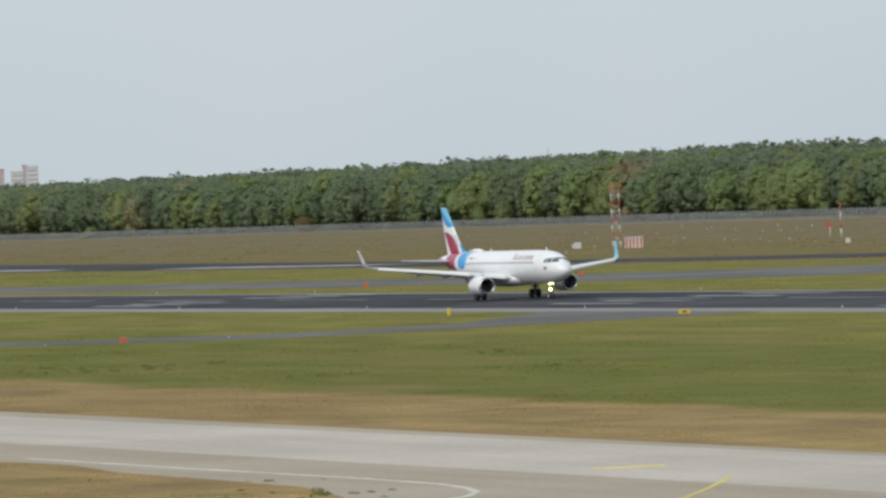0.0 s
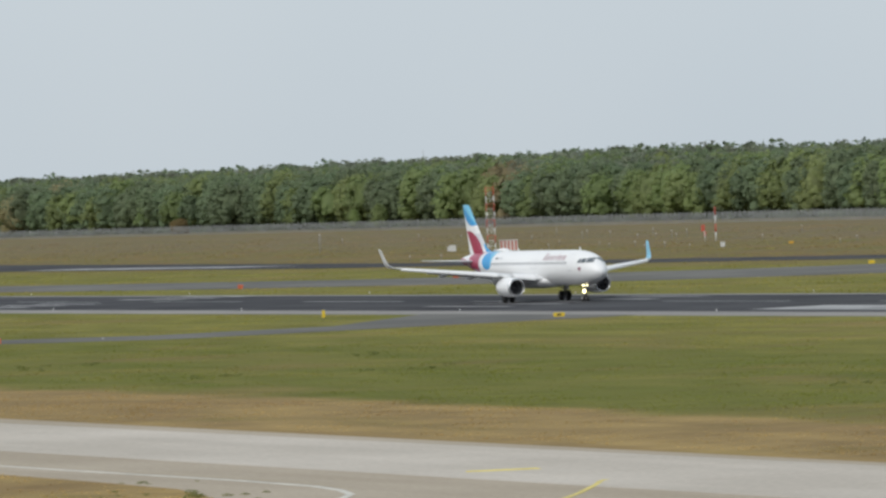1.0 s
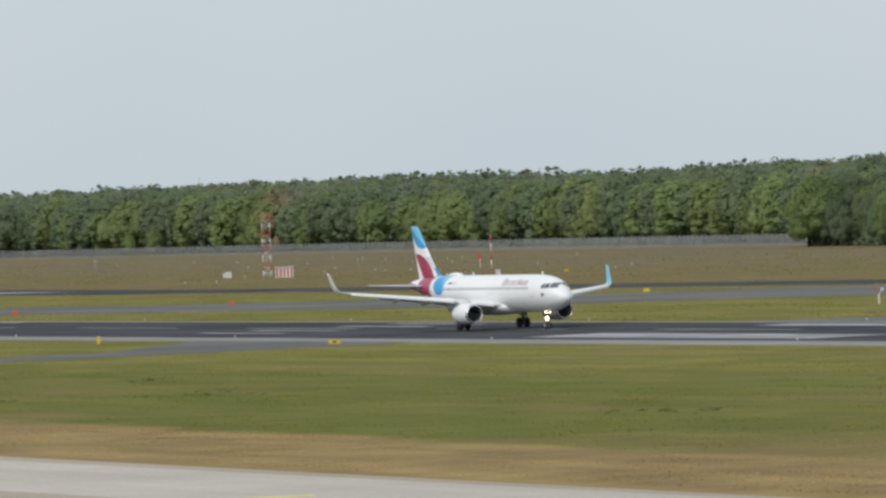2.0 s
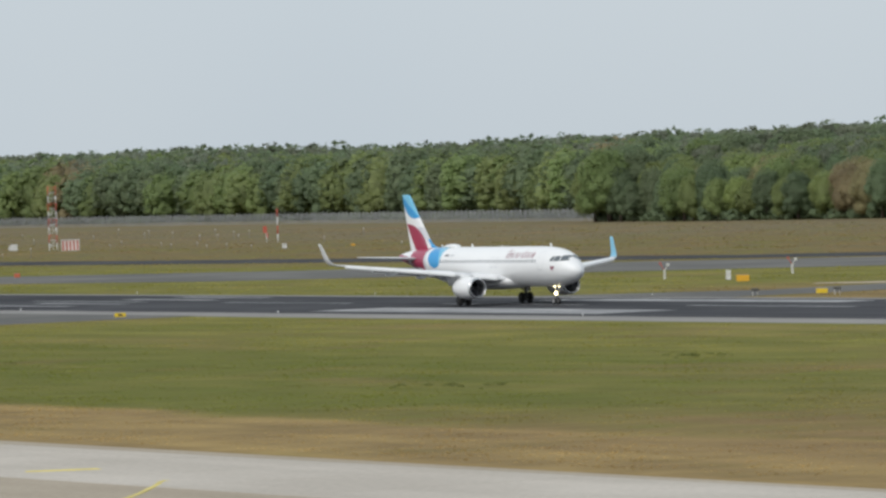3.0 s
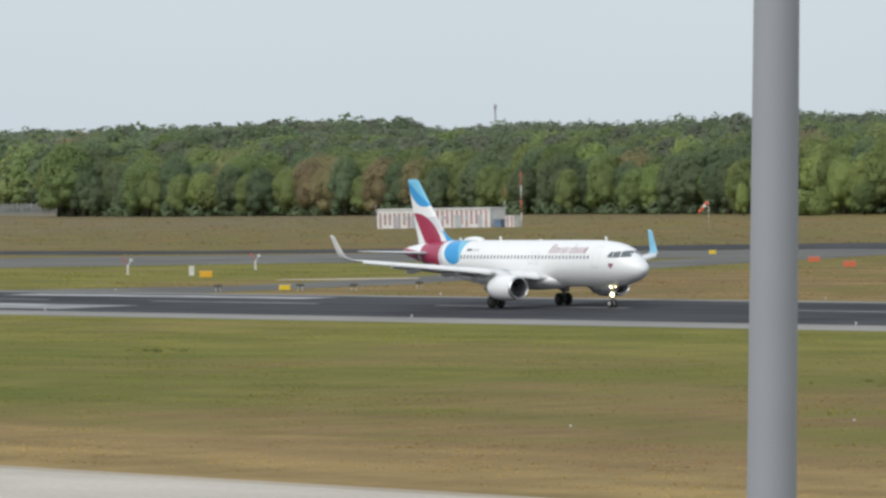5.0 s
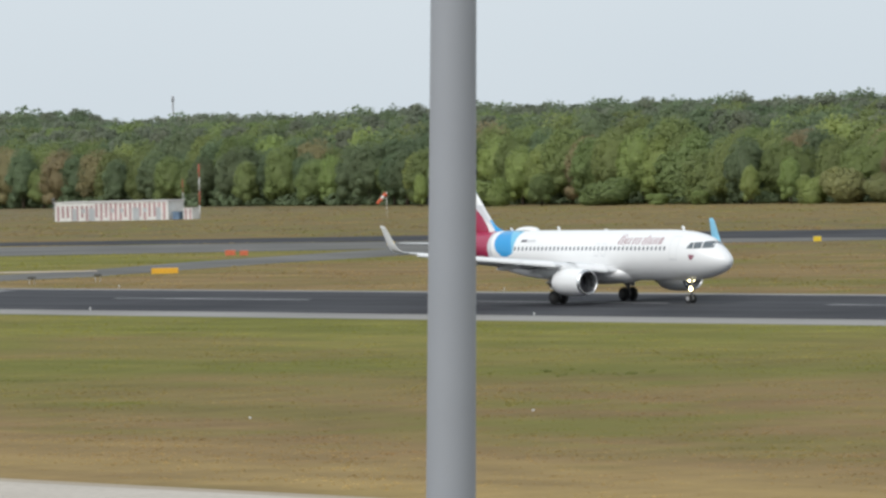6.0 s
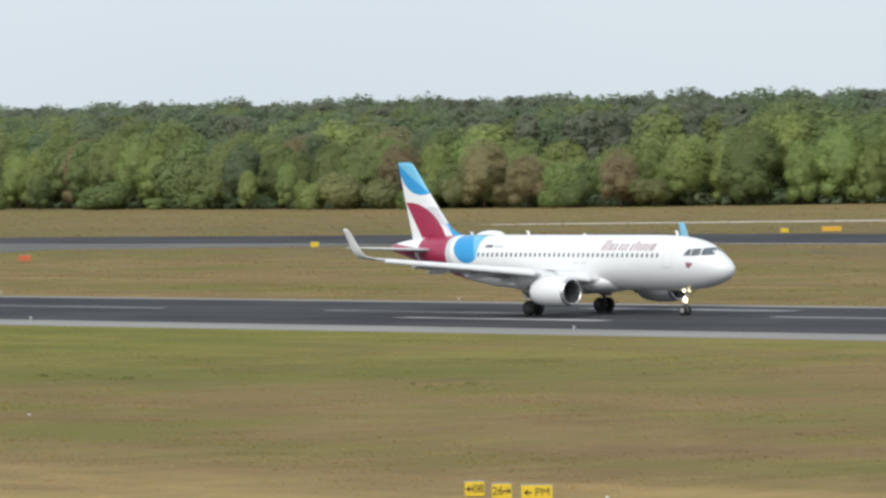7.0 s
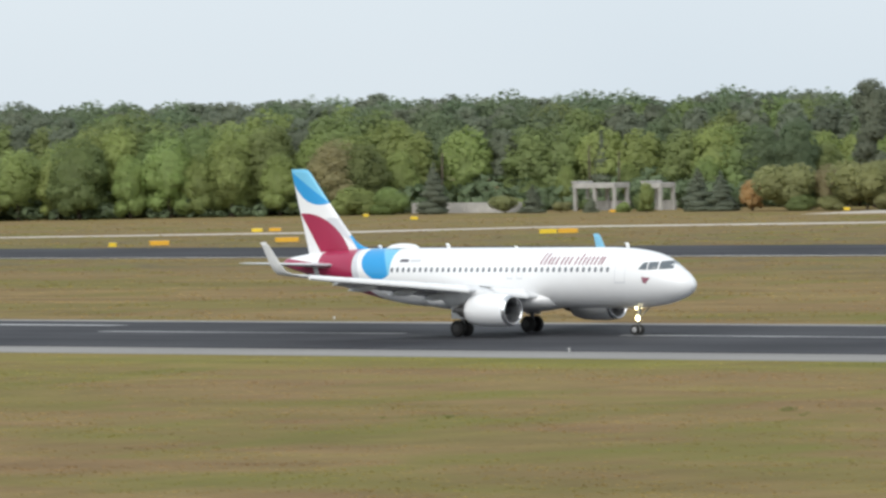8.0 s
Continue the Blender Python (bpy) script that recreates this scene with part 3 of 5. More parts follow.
# trees and bushes that stand out before the wood
for key, x, y, h, wide in (
        ("rust", -1985, 852, 6.6, 1.1), ("birch", -1832, 850, 7.3, 0.9), ("oak", -1808, 848, 8.8, 1.0), ("pale", -2190, 848, 5.0, 1.1),
        ("birch", -929, 722, 6.8, 0.75), ("pale", -908, 722, 6.4, 1.3), ("oak", -894, 724, 6.6, 1.2), ("shrub", -871, 721, 5.4, 1.7), ("pale", -853, 718, 2.4, 1.8), ("pale", -840, 717, 3.0, 1.2),
        ("birch", -824, 716, 7.4, 0.8), ("birch", -813, 716, 8.8, 0.8), ("pale", -806, 715, 6.2, 0.9), ("olive", -797, 716, 8.2, 1.2), ("olive", -788, 717, 6.8, 1.2), ("pale", -779, 718, 6.6, 1.2),
        ("copper", -768, 722, 12.6, 1.1), ("olive", -772, 719, 6.4, 0.9), ("copper", -757, 722, 9.8, 1.2), ("pale", -748, 722, 8.6, 0.8), ("copper", -737, 725, 10.4, 0.95), ("shrub", -745, 721, 4.6, 1.2),
        ("olive", -730, 726, 5.6, 1.2), ("birch", -741, 736, 12.0, 0.9),
        ("copper", -676, 757, 13.2, 1.15), ("pale", -668, 752, 5.6, 1.5), ("pale", -661, 754, 5.0, 1.2), ("spruce", -653, 755, 8.6, 0.95), ("spruce", -632.5, 756, 4.6, 1.35),
        ("birch", -645, 780, 8.0, 0.8), ("birch", -608.5, 756, 5.0, 0.9), ("spruce", -599.5, 758, 7.0, 1.2), ("spruce", -594, 757, 6.4, 1.2), ("gold", -588.5, 758, 5.2, 1.0), ("olive", -580.5, 757, 8.2, 1.1),
        ("copper", -574, 759, 7.6, 1.0), ("olive", -565, 757, 8.6, 1.2), ("olive", -553, 758, 8.8, 1.3), ("shrub", -542, 760, 7.4, 1.2), ("pine", -577.5, 776, 21.6, 0.9),
        ("oak", -660, 796, 14.0, 1.0), ("birch", -650, 800, 13.0, 1.0), ("beech", -640, 798, 15.0, 1.0), ("birch", -628, 800, 13.5, 1.0), ("beech", -617, 797, 14.5, 1.0), ("birch", -606, 799, 13, 1.0),
        ("spruce", -636, 760, 2.8, 1.3), ("shrub", -626, 762, 2.2, 1.0), ("shrub", -613, 761, 3.0, 1.0), ("pale", -642, 764, 2.6, 1.2), ("birch", -638, 788, 8.0, 1.0), ("birch", -622, 789, 9.0, 1.0), ("oak", -598, 790, 11.0, 1.0),
        ("shrub", -577, 755, 3.0, 1.6), ("olive", -570, 755, 2.8, 1.6), ("olive", -560, 755, 3.4, 1.6), ("shrub", -549, 756, 3.2, 1.8),
        ("spruce", -621, 757, 3.0, 1.2), ("olive", -628, 758, 2.0, 1.4), ("pale", -614, 757, 2.0, 1.2), ("olive", -640, 758, 3.2, 1.5), ("beech", -600, 785, 15.5, 0.9), ("spruce", -643, 787, 13.0, 0.6)):
    tree(key, x, y, h, (x * 37) % 360, int(-x) % 3, wide)

# ---- the airliner: x forward from the main wheels, y to its left, z up ----
def circle3(a, b, c):
    """Centre and radius of the circle through three points."""
    (ax, ay), (bx, by), (cx, cy) = a, b, c
    d = 2 * (ax * (by - cy) + bx * (cy - ay) + cx * (ay - by))
    ux = ((ax * ax + ay * ay) * (by - cy) + (bx * bx + by * by) * (cy - ay) + (cx * cx + cy * cy) * (ay - by)) / d
    uy = ((ax * ax + ay * ay) * (cx - bx) + (bx * bx + by * by) * (ax - cx) + (cx * cx + cy * cy) * (bx - ax)) / d
    return ux, uy, math.hypot(ax - ux, ay - uy)


def livery(name, layers, dirt=True):
    """White gloss paint with coloured fields; a layer is a colour and a list of circles (x, z, r) or half-planes (a, b, c): a x + b z > c."""
    m = bpy.data.materials.new(name)
    m.use_nodes = True
    nt = m.node_tree
    link = nt.links.new
    bs = nt.nodes["Principled BSDF"]
    bs.inputs["Roughness"].default_value = 0.28
    bs.inputs["Coat Weight"].default_value = 0.25
    co, sep, com = nt.nodes.new("ShaderNodeTexCoord"), nt.nodes.new("ShaderNodeSeparateXYZ"), nt.nodes.new("ShaderNodeCombineXYZ")
    link(co.outputs["Object"], sep.inputs[0])
    link(sep.outputs["X"], com.inputs["X"]), link(sep.outputs["Z"], com.inputs["Z"])
    n = nt.nodes.new("ShaderNodeTexNoise")
    n.inputs["Scale"].default_value, n.inputs["Detail"].default_value = 1.2, 6
    link(co.outputs["Object"], n.inputs["Vector"])
    base = nt.nodes.new("ShaderNodeMix")
    base.data_type = "RGBA"
    base.inputs[6].default_value, base.inputs[7].default_value = (0.82, 0.82, 0.825, 1), (0.88, 0.88, 0.88, 1)
    link(n.outputs["Fac"], base.inputs["Factor"])
    last = base.outputs[2]
    for colour, tests in layers:
        fac = None
        for kind, a, b, c in tests:
            if kind in ("in", "out"):
                v = nt.nodes.new("ShaderNodeVectorMath")
                v.operation = "DISTANCE"
                link(com.outputs[0], v.inputs[0])
                v.inputs[1].default_value = (a, 0, b)
                t = nt.nodes.new("ShaderNodeMath")
                t.operation = "LESS_THAN" if kind == "in" else "GREATER_THAN"
                link(v.outputs["Value"], t.inputs[0])
            else:
                v = nt.nodes.new("ShaderNodeVectorMath")
                v.operation = "DOT_PRODUCT"
                link(com.outputs[0], v.inputs[0])
                v.inputs[1].default_value = (a, 0, b)
                t = nt.nodes.new("ShaderNodeMath")
                t.operation = "GREATER_THAN"
                link(v.outputs["Value"], t.inputs[0])
            t.inputs[1].default_value = c
            if fac is None:
                fac = t.outputs[0]
            else:
                k = nt.nodes.new("ShaderNodeMath")
                k.operation = "MULTIPLY"
                link(fac, k.inputs[0]), link(t.outputs[0], k.inputs[1])
                fac = k.outputs[0]
        mix = nt.nodes.new("ShaderNodeMix")
        mix.data_type = "RGBA"
        link(fac, mix.inputs["Factor"]), link(last, mix.inputs[6])
        mix.inputs[7].default_value = (*colour, 1)
        last = mix.outputs[2]
    link(last, bs.inputs["Base Color"])
    return m


def side(p, q, keep):
    """The half-plane on keep's side of the line through p and q."""
    a, b = q[1] - p[1], p[0] - q[0]
    c = a * p[0] + b * p[1]
    return ("half", a, b, c) if a * keep[0] + b * keep[1] > c else ("half", -a, -b, -c)


BLUE, PALE_BLUE, WINE, SHADE = (0.02, 0.31, 0.66), (0.16, 0.50, 0.72), (0.36, 0.022, 0.075), (0.62, 0.63, 0.66)
FIN_LAYERS = [
    (PALE_BLUE, [side((-19.1, 11.6), (-15.6, 9.45), (-16, 11.5))]),
    (BLUE, [("in", *circle3((-18.9, 10.7), (-17.4, 9.42), (-15.5, 9.36))), side((-19.1, 11.6), (-15.6, 9.45), (-19, 9))]),
    (SHADE, [("out", *circle3((-18.3, 8.62), (-15.75, 8.12), (-13.6, 6.05))), side((-16.2, 8.3), (-12.6, 6.0), (-15, 8.5)), side((-15.9, 7.9), (-15.6, 8.4), (-12, 6.5)), ("half", 0, -1, -8.3)]),
    (WINE, [("in", *circle3((-18.3, 8.62), (-15.75, 8.12), (-13.6, 6.05))), side((-18.35, 8.62), (-16.2, 5.5), (-15, 7))]),
    (BLUE, [side((-13.3, 6.6), (-12.0, 5.2), (-11, 7)), ("half", 0, -1, -7.0)]),
]
BODY_LAYERS = [
    (WINE, [("half", 1, 0, -15.75), side((-12.35, 6.2), (-12.0, 4.0), (-14, 5)), ("half", 0, 1, 3.95)]),
    (WINE, [side((-12.9, 3.95), (-12.0, 2.6), (-11.5, 3.5)), side((-12.0, 3.95), (-10.0, 2.55), (-12, 3)), ("half", 0, -1, -3.96)]),
    (SHADE, [side((-12.35, 6.2), (-12.0, 4.0), (-11, 5)), side((-12.0, 6.2), (-11.3, 4.0), (-13, 5)), ("half", 0, 1, 3.95)]),
    (PALE_BLUE, [("half", 1, 0, -11.4), ("half", -1, 0, 8.35), ("in", *circle3((-11.3, 5.6), (-10.5, 4.22), (-9.1, 3.94)))]),
    (BLUE, [("in", *circle3((-11.3, 5.6), (-10.5, 4.22), (-9.1, 3.94))), ("in", *circle3((-10.3, 6.2), (-9.1, 5.4), (-8.5, 4.05)))]),
    (WINE, [("half", -1, 0, 16.3), side((-20.2, 5.45), (-15.4, 5.0), (-18, 4))]),
]
M_BODY = livery("airliner_paint", BODY_LAYERS)
M_FIN = livery("fin_paint", FIN_LAYERS)
M_WHITE = livery("white_gloss_paint", [])
M_WING = material("wing_grey_paint", (0.70, 0.71, 0.72), 0.38, grain=0.12, scale=1.0)
M_LETBLUE = material("pale_blue_paint", (0.20, 0.47, 0.64), 0.35, grain=0.08, scale=1.0)
M_SHARK = material("winglet_grey_paint", (0.66, 0.66, 0.66), 0.35, grain=0.12, scale=2.0)
M_METAL = material("bare_aluminium", (0.72, 0.72, 0.73), 0.25, 0.9, grain=0.1, scale=3.0)
M_DARKMETAL = material("exhaust_metal", (0.20, 0.185, 0.17), 0.4, 0.8, grain=0.3, scale=3.0)
M_FAN = material("fan_titanium", (0.10, 0.10, 0.11), 0.4, 0.6, grain=0.2, scale=4.0)
M_TYRE = material("tyre_rubber", (0.022, 0.021, 0.02), 0.8, grain=0.3, scale=6.0)
M_HUB = material("wheel_hub_paint", (0.42, 0.42, 0.42), 0.45, grain=0.25, scale=6.0)
M_RIM = material("dark_wheel_hub", (0.05, 0.047, 0.045), 0.6, grain=0.3, scale=6.0)
M_STRUT = material("gear_leg_paint", (0.30, 0.30, 0.30), 0.45, grain=0.3, scale=4.0)
# cockpit glass: grey of the reflected sky is put into its base colour
M_PANE = material("sky_greyed_glass", (0.13, 0.15, 0.165), 0.08)
M_CABIN = material("cabin_window_glass", (0.17, 0.18, 0.20), 0.2)
M_WINE = material("wine_lettering", (0.30, 0.11, 0.15), 0.4, grain=0.15, scale=3.0)
M_GREYLET = material("grey_lettering", (0.13, 0.12, 0.14), 0.4)
M_LAMP = material("landing_lamp_glow", (1.0, 0.88, 0.50), 0.3, glow=7.0)
M_LAMP2 = material("wing_root_lamp_glow", (1.0, 0.80, 0.42), 0.3, glow=3.0)
M_SEAM = material("door_seam", (0.60, 0.61, 0.63), 0.5)

# stations: x, top, bottom, half width
HULL = [(17.78, 3.52, 3.40, 0.06), (17.70, 3.74, 3.20, 0.27), (17.45, 4.06, 2.90, 0.58), (17.0, 4.40, 2.64, 0.90), (16.4, 4.78, 2.42, 1.20), (15.8, 5.20, 2.25, 1.42), (15.2, 5.50, 2.12, 1.60),
        (14.4, 5.74, 2.01, 1.76), (13.4, 5.93, 1.93, 1.88), (12.2, 6.04, 1.89, 1.95), (11, 6.09, 1.88, 1.975), (8, 6.10, 1.88, 1.975), (4, 6.10, 1.88, 1.975), (0, 6.10, 1.88, 1.975),
        (-3, 6.10, 1.88, 1.975), (-5.5, 6.10, 1.90, 1.975), (-7.5, 6.10, 2.02, 1.96), (-9.5, 6.10, 2.30, 1.90), (-11.5, 6.08, 2.70, 1.78), (-13.5, 6.03, 3.17, 1.57), (-15.5, 5.92, 3.67, 1.27),
        (-17.5, 5.73, 4.17, 0.88), (-19.0, 5.50, 4.53, 0.56), (-19.8, 5.33, 4.75, 0.33), (-20.0, 5.18, 4.90, 0.17)]
HX = [h[0] for h in HULL][::-1]


def hull(x):
    return [float(np.interp(x, HX, [h[k] for h in HULL][::-1])) for k in (1, 2, 3)]


def on_hull(x, z, s, out=0.012):
    """The point of the skin at x and z, on side s, a little proud."""
    top, low, w = hull(x)
    zc, b = (top + low) / 2, (top - low) / 2
    k = max(-0.999, min(0.999, (z - zc) / b))
    y = w * math.sqrt(1 - k * k)
    n = Vector((0, y / (w * w), (z - zc) / (b * b)))
    n = n.normalized() if n.length else Vector((0, 1, 0))
    return Vector((x, s * (y + n.y * out), z + n.z * out))


def skin_patch(corners, s, nx=6, nz=3, out=0.014, bm=None):
    """A panel over the skin between four (x, z) corners: low rear, low front, high front, high rear."""
    bm = bm or bmesh.new()
    (ax, az), (bx, bz), (cx, cz), (dx, dz) = corners
    g = []
    for j in range(nz + 1):
        v = j / nz
        row = []
        for i in range(nx + 1):
            u = i / nx
            x = (ax * (1 - u) + bx * u) * (1 - v) + (dx * (1 - u) + cx * u) * v
            z = (az * (1 - u) + bz * u) * (1 - v) + (dz * (1 - u) + cz * u) * v
            row.append(bm.verts.new(on_hull(x, z, s, out)))
        g.append(row)
    for j in range(nz):
        for i in range(nx):
            q = (g[j][i], g[j][i + 1], g[j + 1][i + 1], g[j + 1][i])
            bm.faces.new(q if s < 0 else q[::-1]).smooth = True
    return bm


plane = empty("airliner", pose(0, RUNWAY_Y, 0.04), "white twin-engined airliner with wine-red and blue tail on the runway", "aircraft")

# fuselage, finely ringed
bm = bmesh.new()
rings, N = [], 48
xs = [h[0] for h in HULL]
fine = []
for a, b in zip(xs, xs[1:]):
    k = max(2, int(abs(a - b) / 0.5))
    fine += [a + (b - a) * i / k for i in range(k)]
fine.append(xs[-1])
sm = np.array([hull(x) for x in fine])
for _ in range(2):
    sm[1:-1] = 0.25 * sm[:-2] + 0.5 * sm[1:-1] + 0.25 * sm[2:]
for x, (top, low, w) in zip(fine, sm):
    rings.append([(x, w * math.cos(2 * math.pi * i / N), (top + low) / 2 + (top - low) / 2 * math.sin(2 * math.pi * i / N)) for i in range(N)])
add_loft(bm, rings)
part("fuselage", bm, M_BODY, plane, "glossy white fuselage with wine-red and blue bands")

# belly fairing round the wing root
bm = bmesh.new()
rings = []
for x, w, low in ((6.6, 0.5, 1.95), (6.0, 1.5, 1.86), (4.6, 2.16, 1.66), (2.0, 2.36, 1.54), (-1.0, 2.36, 1.54), (-3.2, 2.15, 1.68), (-5.0, 1.6, 1.82), (-6.2, 0.6, 1.98)):
    rings.append([(x, w * math.cos(a) * (1 - 0.12 * max(0, math.sin(a))), 2.55 + (2.55 - low) * math.sin(a) if math.sin(a) < 0 else 2.55 + 0.75 * math.sin(a)) for a in [2 * math.pi * i / 28 for i in range(28)]])
add_loft(bm, rings)
part("belly_fairing", bm, M_WHITE, plane)


def section(xle, xte, y, z, thick, camber=0.0, n=12, vertical=False):
    """An aerofoil ring, leading edge at xle."""
    pts = []
    c = xle - xte
    for i in range(2 * n):
        a = math.pi * i / n
        u = (1 - math.cos(a)) / 2
        t = thick * (1.48 * math.sqrt(max(u, 0)) - 0.63 * u - 1.758 * u * u + 1.4215 * u ** 3 - 0.5075 * u ** 4) * 2.0
        o = (t if i < n else -t) * 0.5 + camber * c * 4 * u * (1 - u) * 0.25
        pts.append((xle - c * u, y + o, z) if vertical else (xle - c * u, y, z + o))
    return pts


def mirrored(bm):
    for v in bm.verts:
        v.co.y = -v.co.y
    bmesh.ops.reverse_faces(bm, faces=bm.faces[:])
    return bm


WING = [(1.2, 5.7, -1.9, 2.45, 1.05), (1.9, 5.2, -2.05, 2.72, 0.95), (4.0, 4.25, -2.1, 3.05, 0.74), (6.4, 3.05, -2.15, 3.38, 0.60), (9.0, 1.48, -2.85, 3.72, 0.46), (12.0, -0.36, -3.65, 4.10, 0.34), (15.0, -2.10, -4.45, 4.46, 0.25), (16.9, -3.35, -5.0, 4.72, 0.18)]


def wing_at(y):
    return [float(np.interp(y, [w[0] for w in WING], [w[k] for w in WING])) for k in (1, 2, 3, 4)]


def settled(bm):
    """The port wing hangs a little lower than the other."""
    for v in bm.verts:
        v.co.z -= 0.027 * max(0, v.co.y - 2)
        v.co.y += 0.022 * max(0, v.co.y - 2)
    return bm


for s in (1, -1):
    flip = (lambda b: b) if s > 0 else mirrored
    wing_shape = settled if s > 0 else mirrored
    bm = bmesh.new()
    rings = [section(xl, xt, y, z, th, 0.02) for y, xl, xt, z, th in WING]
    add_loft(bm, rings)
    wing = part("wing", wing_shape(bm), M_WING, plane, "light grey painted wing")
    # bright leading-edge slats
    for a, b in ((2.6, 4.9), (6.6, 9.0), (9.012, 11.6), (11.612, 14.1), (14.112, 16.4)):
        bm = bmesh.new()
        rr = []
        for y in np.linspace(a, b, 4):
            xl, xt, z, th = wing_at(y)
            ch = xl - xt
            rr.append([(xl + 0.20, y, z - 0.24), (xl + 0.23, y, z - 0.12), (xl + 0.16, y, z + 0.05), (xl - 0.05 * ch, y, z + th * 0.48), (xl - 0.22 * ch, y, z + th * 0.62), (xl - 0.21 * ch, y, z + th * 0.45), (xl - 0.03 * ch, y, z - 0.02), (xl + 0.10, y, z - 0.27)])
        add_loft(bm, rr, caps=False)
        part("slat", wing_shape(bm), M_WHITE, wing, "white leading-edge slat")
    # flaps, lowered for take-off
    for a, b, ch in ((2.3, 6.3, 1.2), (6.5, 12.4, 0.8)):
        bm = bmesh.new()
        rr = []
        for y in np.linspace(a, b, 5):
            xl, xt, z, th = wing_at(y)
            rr.append([(xt + 0.25, y, z - 0.02), (xt - ch * 0.4, y, z - 0.09), (xt - ch * 0.8, y, z - 0.25), (xt - ch * 0.8, y, z - 0.28), (xt - ch * 0.3, y, z - 0.18), (xt + 0.3, y, z - 0.12)])
        add_loft(bm, rr)
        part("flap", wing_shape(bm), M_WING, wing)
    for y in (4.6, 7.7, 10.9):
        xl, xt, z, th = wing_at(y)
        bm = bmesh.new()
        rr = []
        for u, r in ((0, .03), (.12, .13), (.35, .2), (.6, .19), (.85, .1), (1, .02)):
            x, zz = xt + 1.8 - 2.7 * u, z - 0.26 - 0.22 * u
            rr.append([(x, y + r * 0.8 * math.cos(k * math.pi / 5), zz + r * 1.25 * math.sin(k * math.pi / 5)) for k in range(10)])
        add_loft(bm, rr)
        part("flap_track_fairing", wing_shape(bm), M_WING, wing)
    # curved winglet, blue on its inner face
    bm = bmesh.new()
    rr = []
    for y, z, xl, xt, th in ((16.85, 4.71, -3.32, -5.0, .18), (17.2, 4.80, -3.7, -5.1, .15), (17.45, 5.05, -4.1, -5.25, .12), (17.58, 5.5, -4.45, -5.45, .09), (17.68, 6.1, -4.85, -5.68, .07), (17.80, 6.75, -5.25, -5.93, .05), (17.86, 7.02, -5.55, -6.05, .03)):
        tilt = math.radians(np.interp(y, [16.85, 17.2, 17.58], [8, 40, 80]))
        ring = section(xl, xt, 0, 0, th)
        rr.append([(p[0], y - p[2] * math.sin(tilt), z + p[2] * math.cos(tilt)) for p in ring])
    add_loft(bm, rr)
    bm.normal_update()
    for f in bm.faces:
        f.material_index = 1 if f.normal.y > 0.35 else 0
    part("winglet", wing_shape(bm), [M_SHARK, M_LETBLUE], plane, "upturned winglet, pale blue inside and grey outside")
    # tailplane
    bm = bmesh.new()
    add_loft(bm, [section(xl, xt, y, z, th) for y, xl, xt, z, th in ((0.7, -13.6, -17.4, 4.88, .38), (3.4, -15.6, -18.2, 5.05, .24), (6.15, -17.75, -18.95, 5.22, .11), (6.22, -18.0, -18.9, 5.225, .05))])
    part("tailplane", flip(bm), M_WING, plane)
    # engine
    engine = new("engine")
    engine.parent = plane
    engine.location = (0.12, 0, -0.04)
    bm = bmesh.new()
    prof = [(6.22, 0.96), (6.10, 1.06), (5.7, 1.14), (4.9, 1.18), (4.1, 1.18), (3.3, 1.13), (2.75, 1.01), (2.5, 0.94), (2.51, 0.90), (3.0, 0.88)]
    add_loft(bm, [[(x, 5.75 + r * math.cos(k * math.pi / 20), 1.93 + (r if math.sin(k * math.pi / 20) > 0 else r * 0.94) * math.sin(k * math.pi / 20)) for k in range(40)] for x, r in prof], caps=False)
    nac = part("nacelle", flip(bm), M_WHITE, engine, "white engine nacelle")
    bm = bmesh.new()
    add_loft(bm, [[(x, 5.75 + r * math.cos(k * math.pi / 20), 1.93 + (r if math.sin(k * math.pi / 20) > 0 else r * 0.95) * math.sin(k * math.pi / 20)) for k in range(40)] for x, r in ((5.98, 1.098), (6.16, 1.05), (6.25, 0.985), (6.24, 0.93), (6.1, 0.89), (5.6, 0.86), (4.9, 0.87))], caps=False)
    part("inlet_lip", flip(bm), M_METAL, nac, "polished metal inlet lip")
    bm = bmesh.new()
    for k in range(24):
        a = k * math.pi / 12
        c, sn = math.cos(a), math.sin(a)
        c2, s2 = math.cos(a + 0.2), math.sin(a + 0.2)
        q = [bm.verts.new((5.0, 5.75 + .24 * c, 1.93 + .24 * sn)), bm.verts.new((5.02, 5.75 + .86 * c, 1.93 + .82 * sn)), bm.verts.new((4.86, 5.75 + .86 * c2, 1.93 + .82 * s2)), bm.verts.new((4.9, 5.75 + .24 * c2, 1.93 + .24 * s2))]
        bm.faces.new(q)
    add_loft(bm, [[(x, 5.75 + r * math.cos(k * math.pi / 8), 1.93 + r * math.sin(k * math.pi / 8)) for k in range(16)] for x, r in ((4.80, .87), (4.82, .80), (4.84, .26), (5.05, .25), (5.3, .15), (5.42, .02))])
    part("fan", flip(bm), M_FAN, engine, "dark engine fan")
    bm = bmesh.new()
    add_loft(bm, [[(x, 5.75 + r * math.cos(k * math.pi / 12), 1.93 + r * math.sin(k * math.pi / 12)) for k in range(24)] for x, r in ((3.0, .66), (2.2, .58), (1.5, .44), (1.45, .40), (1.3, .28), (0.7, .06))])
    part("exhaust", flip(bm), M_DARKMETAL, engine, "dark metal exhaust cone")
    bm = bmesh.new()
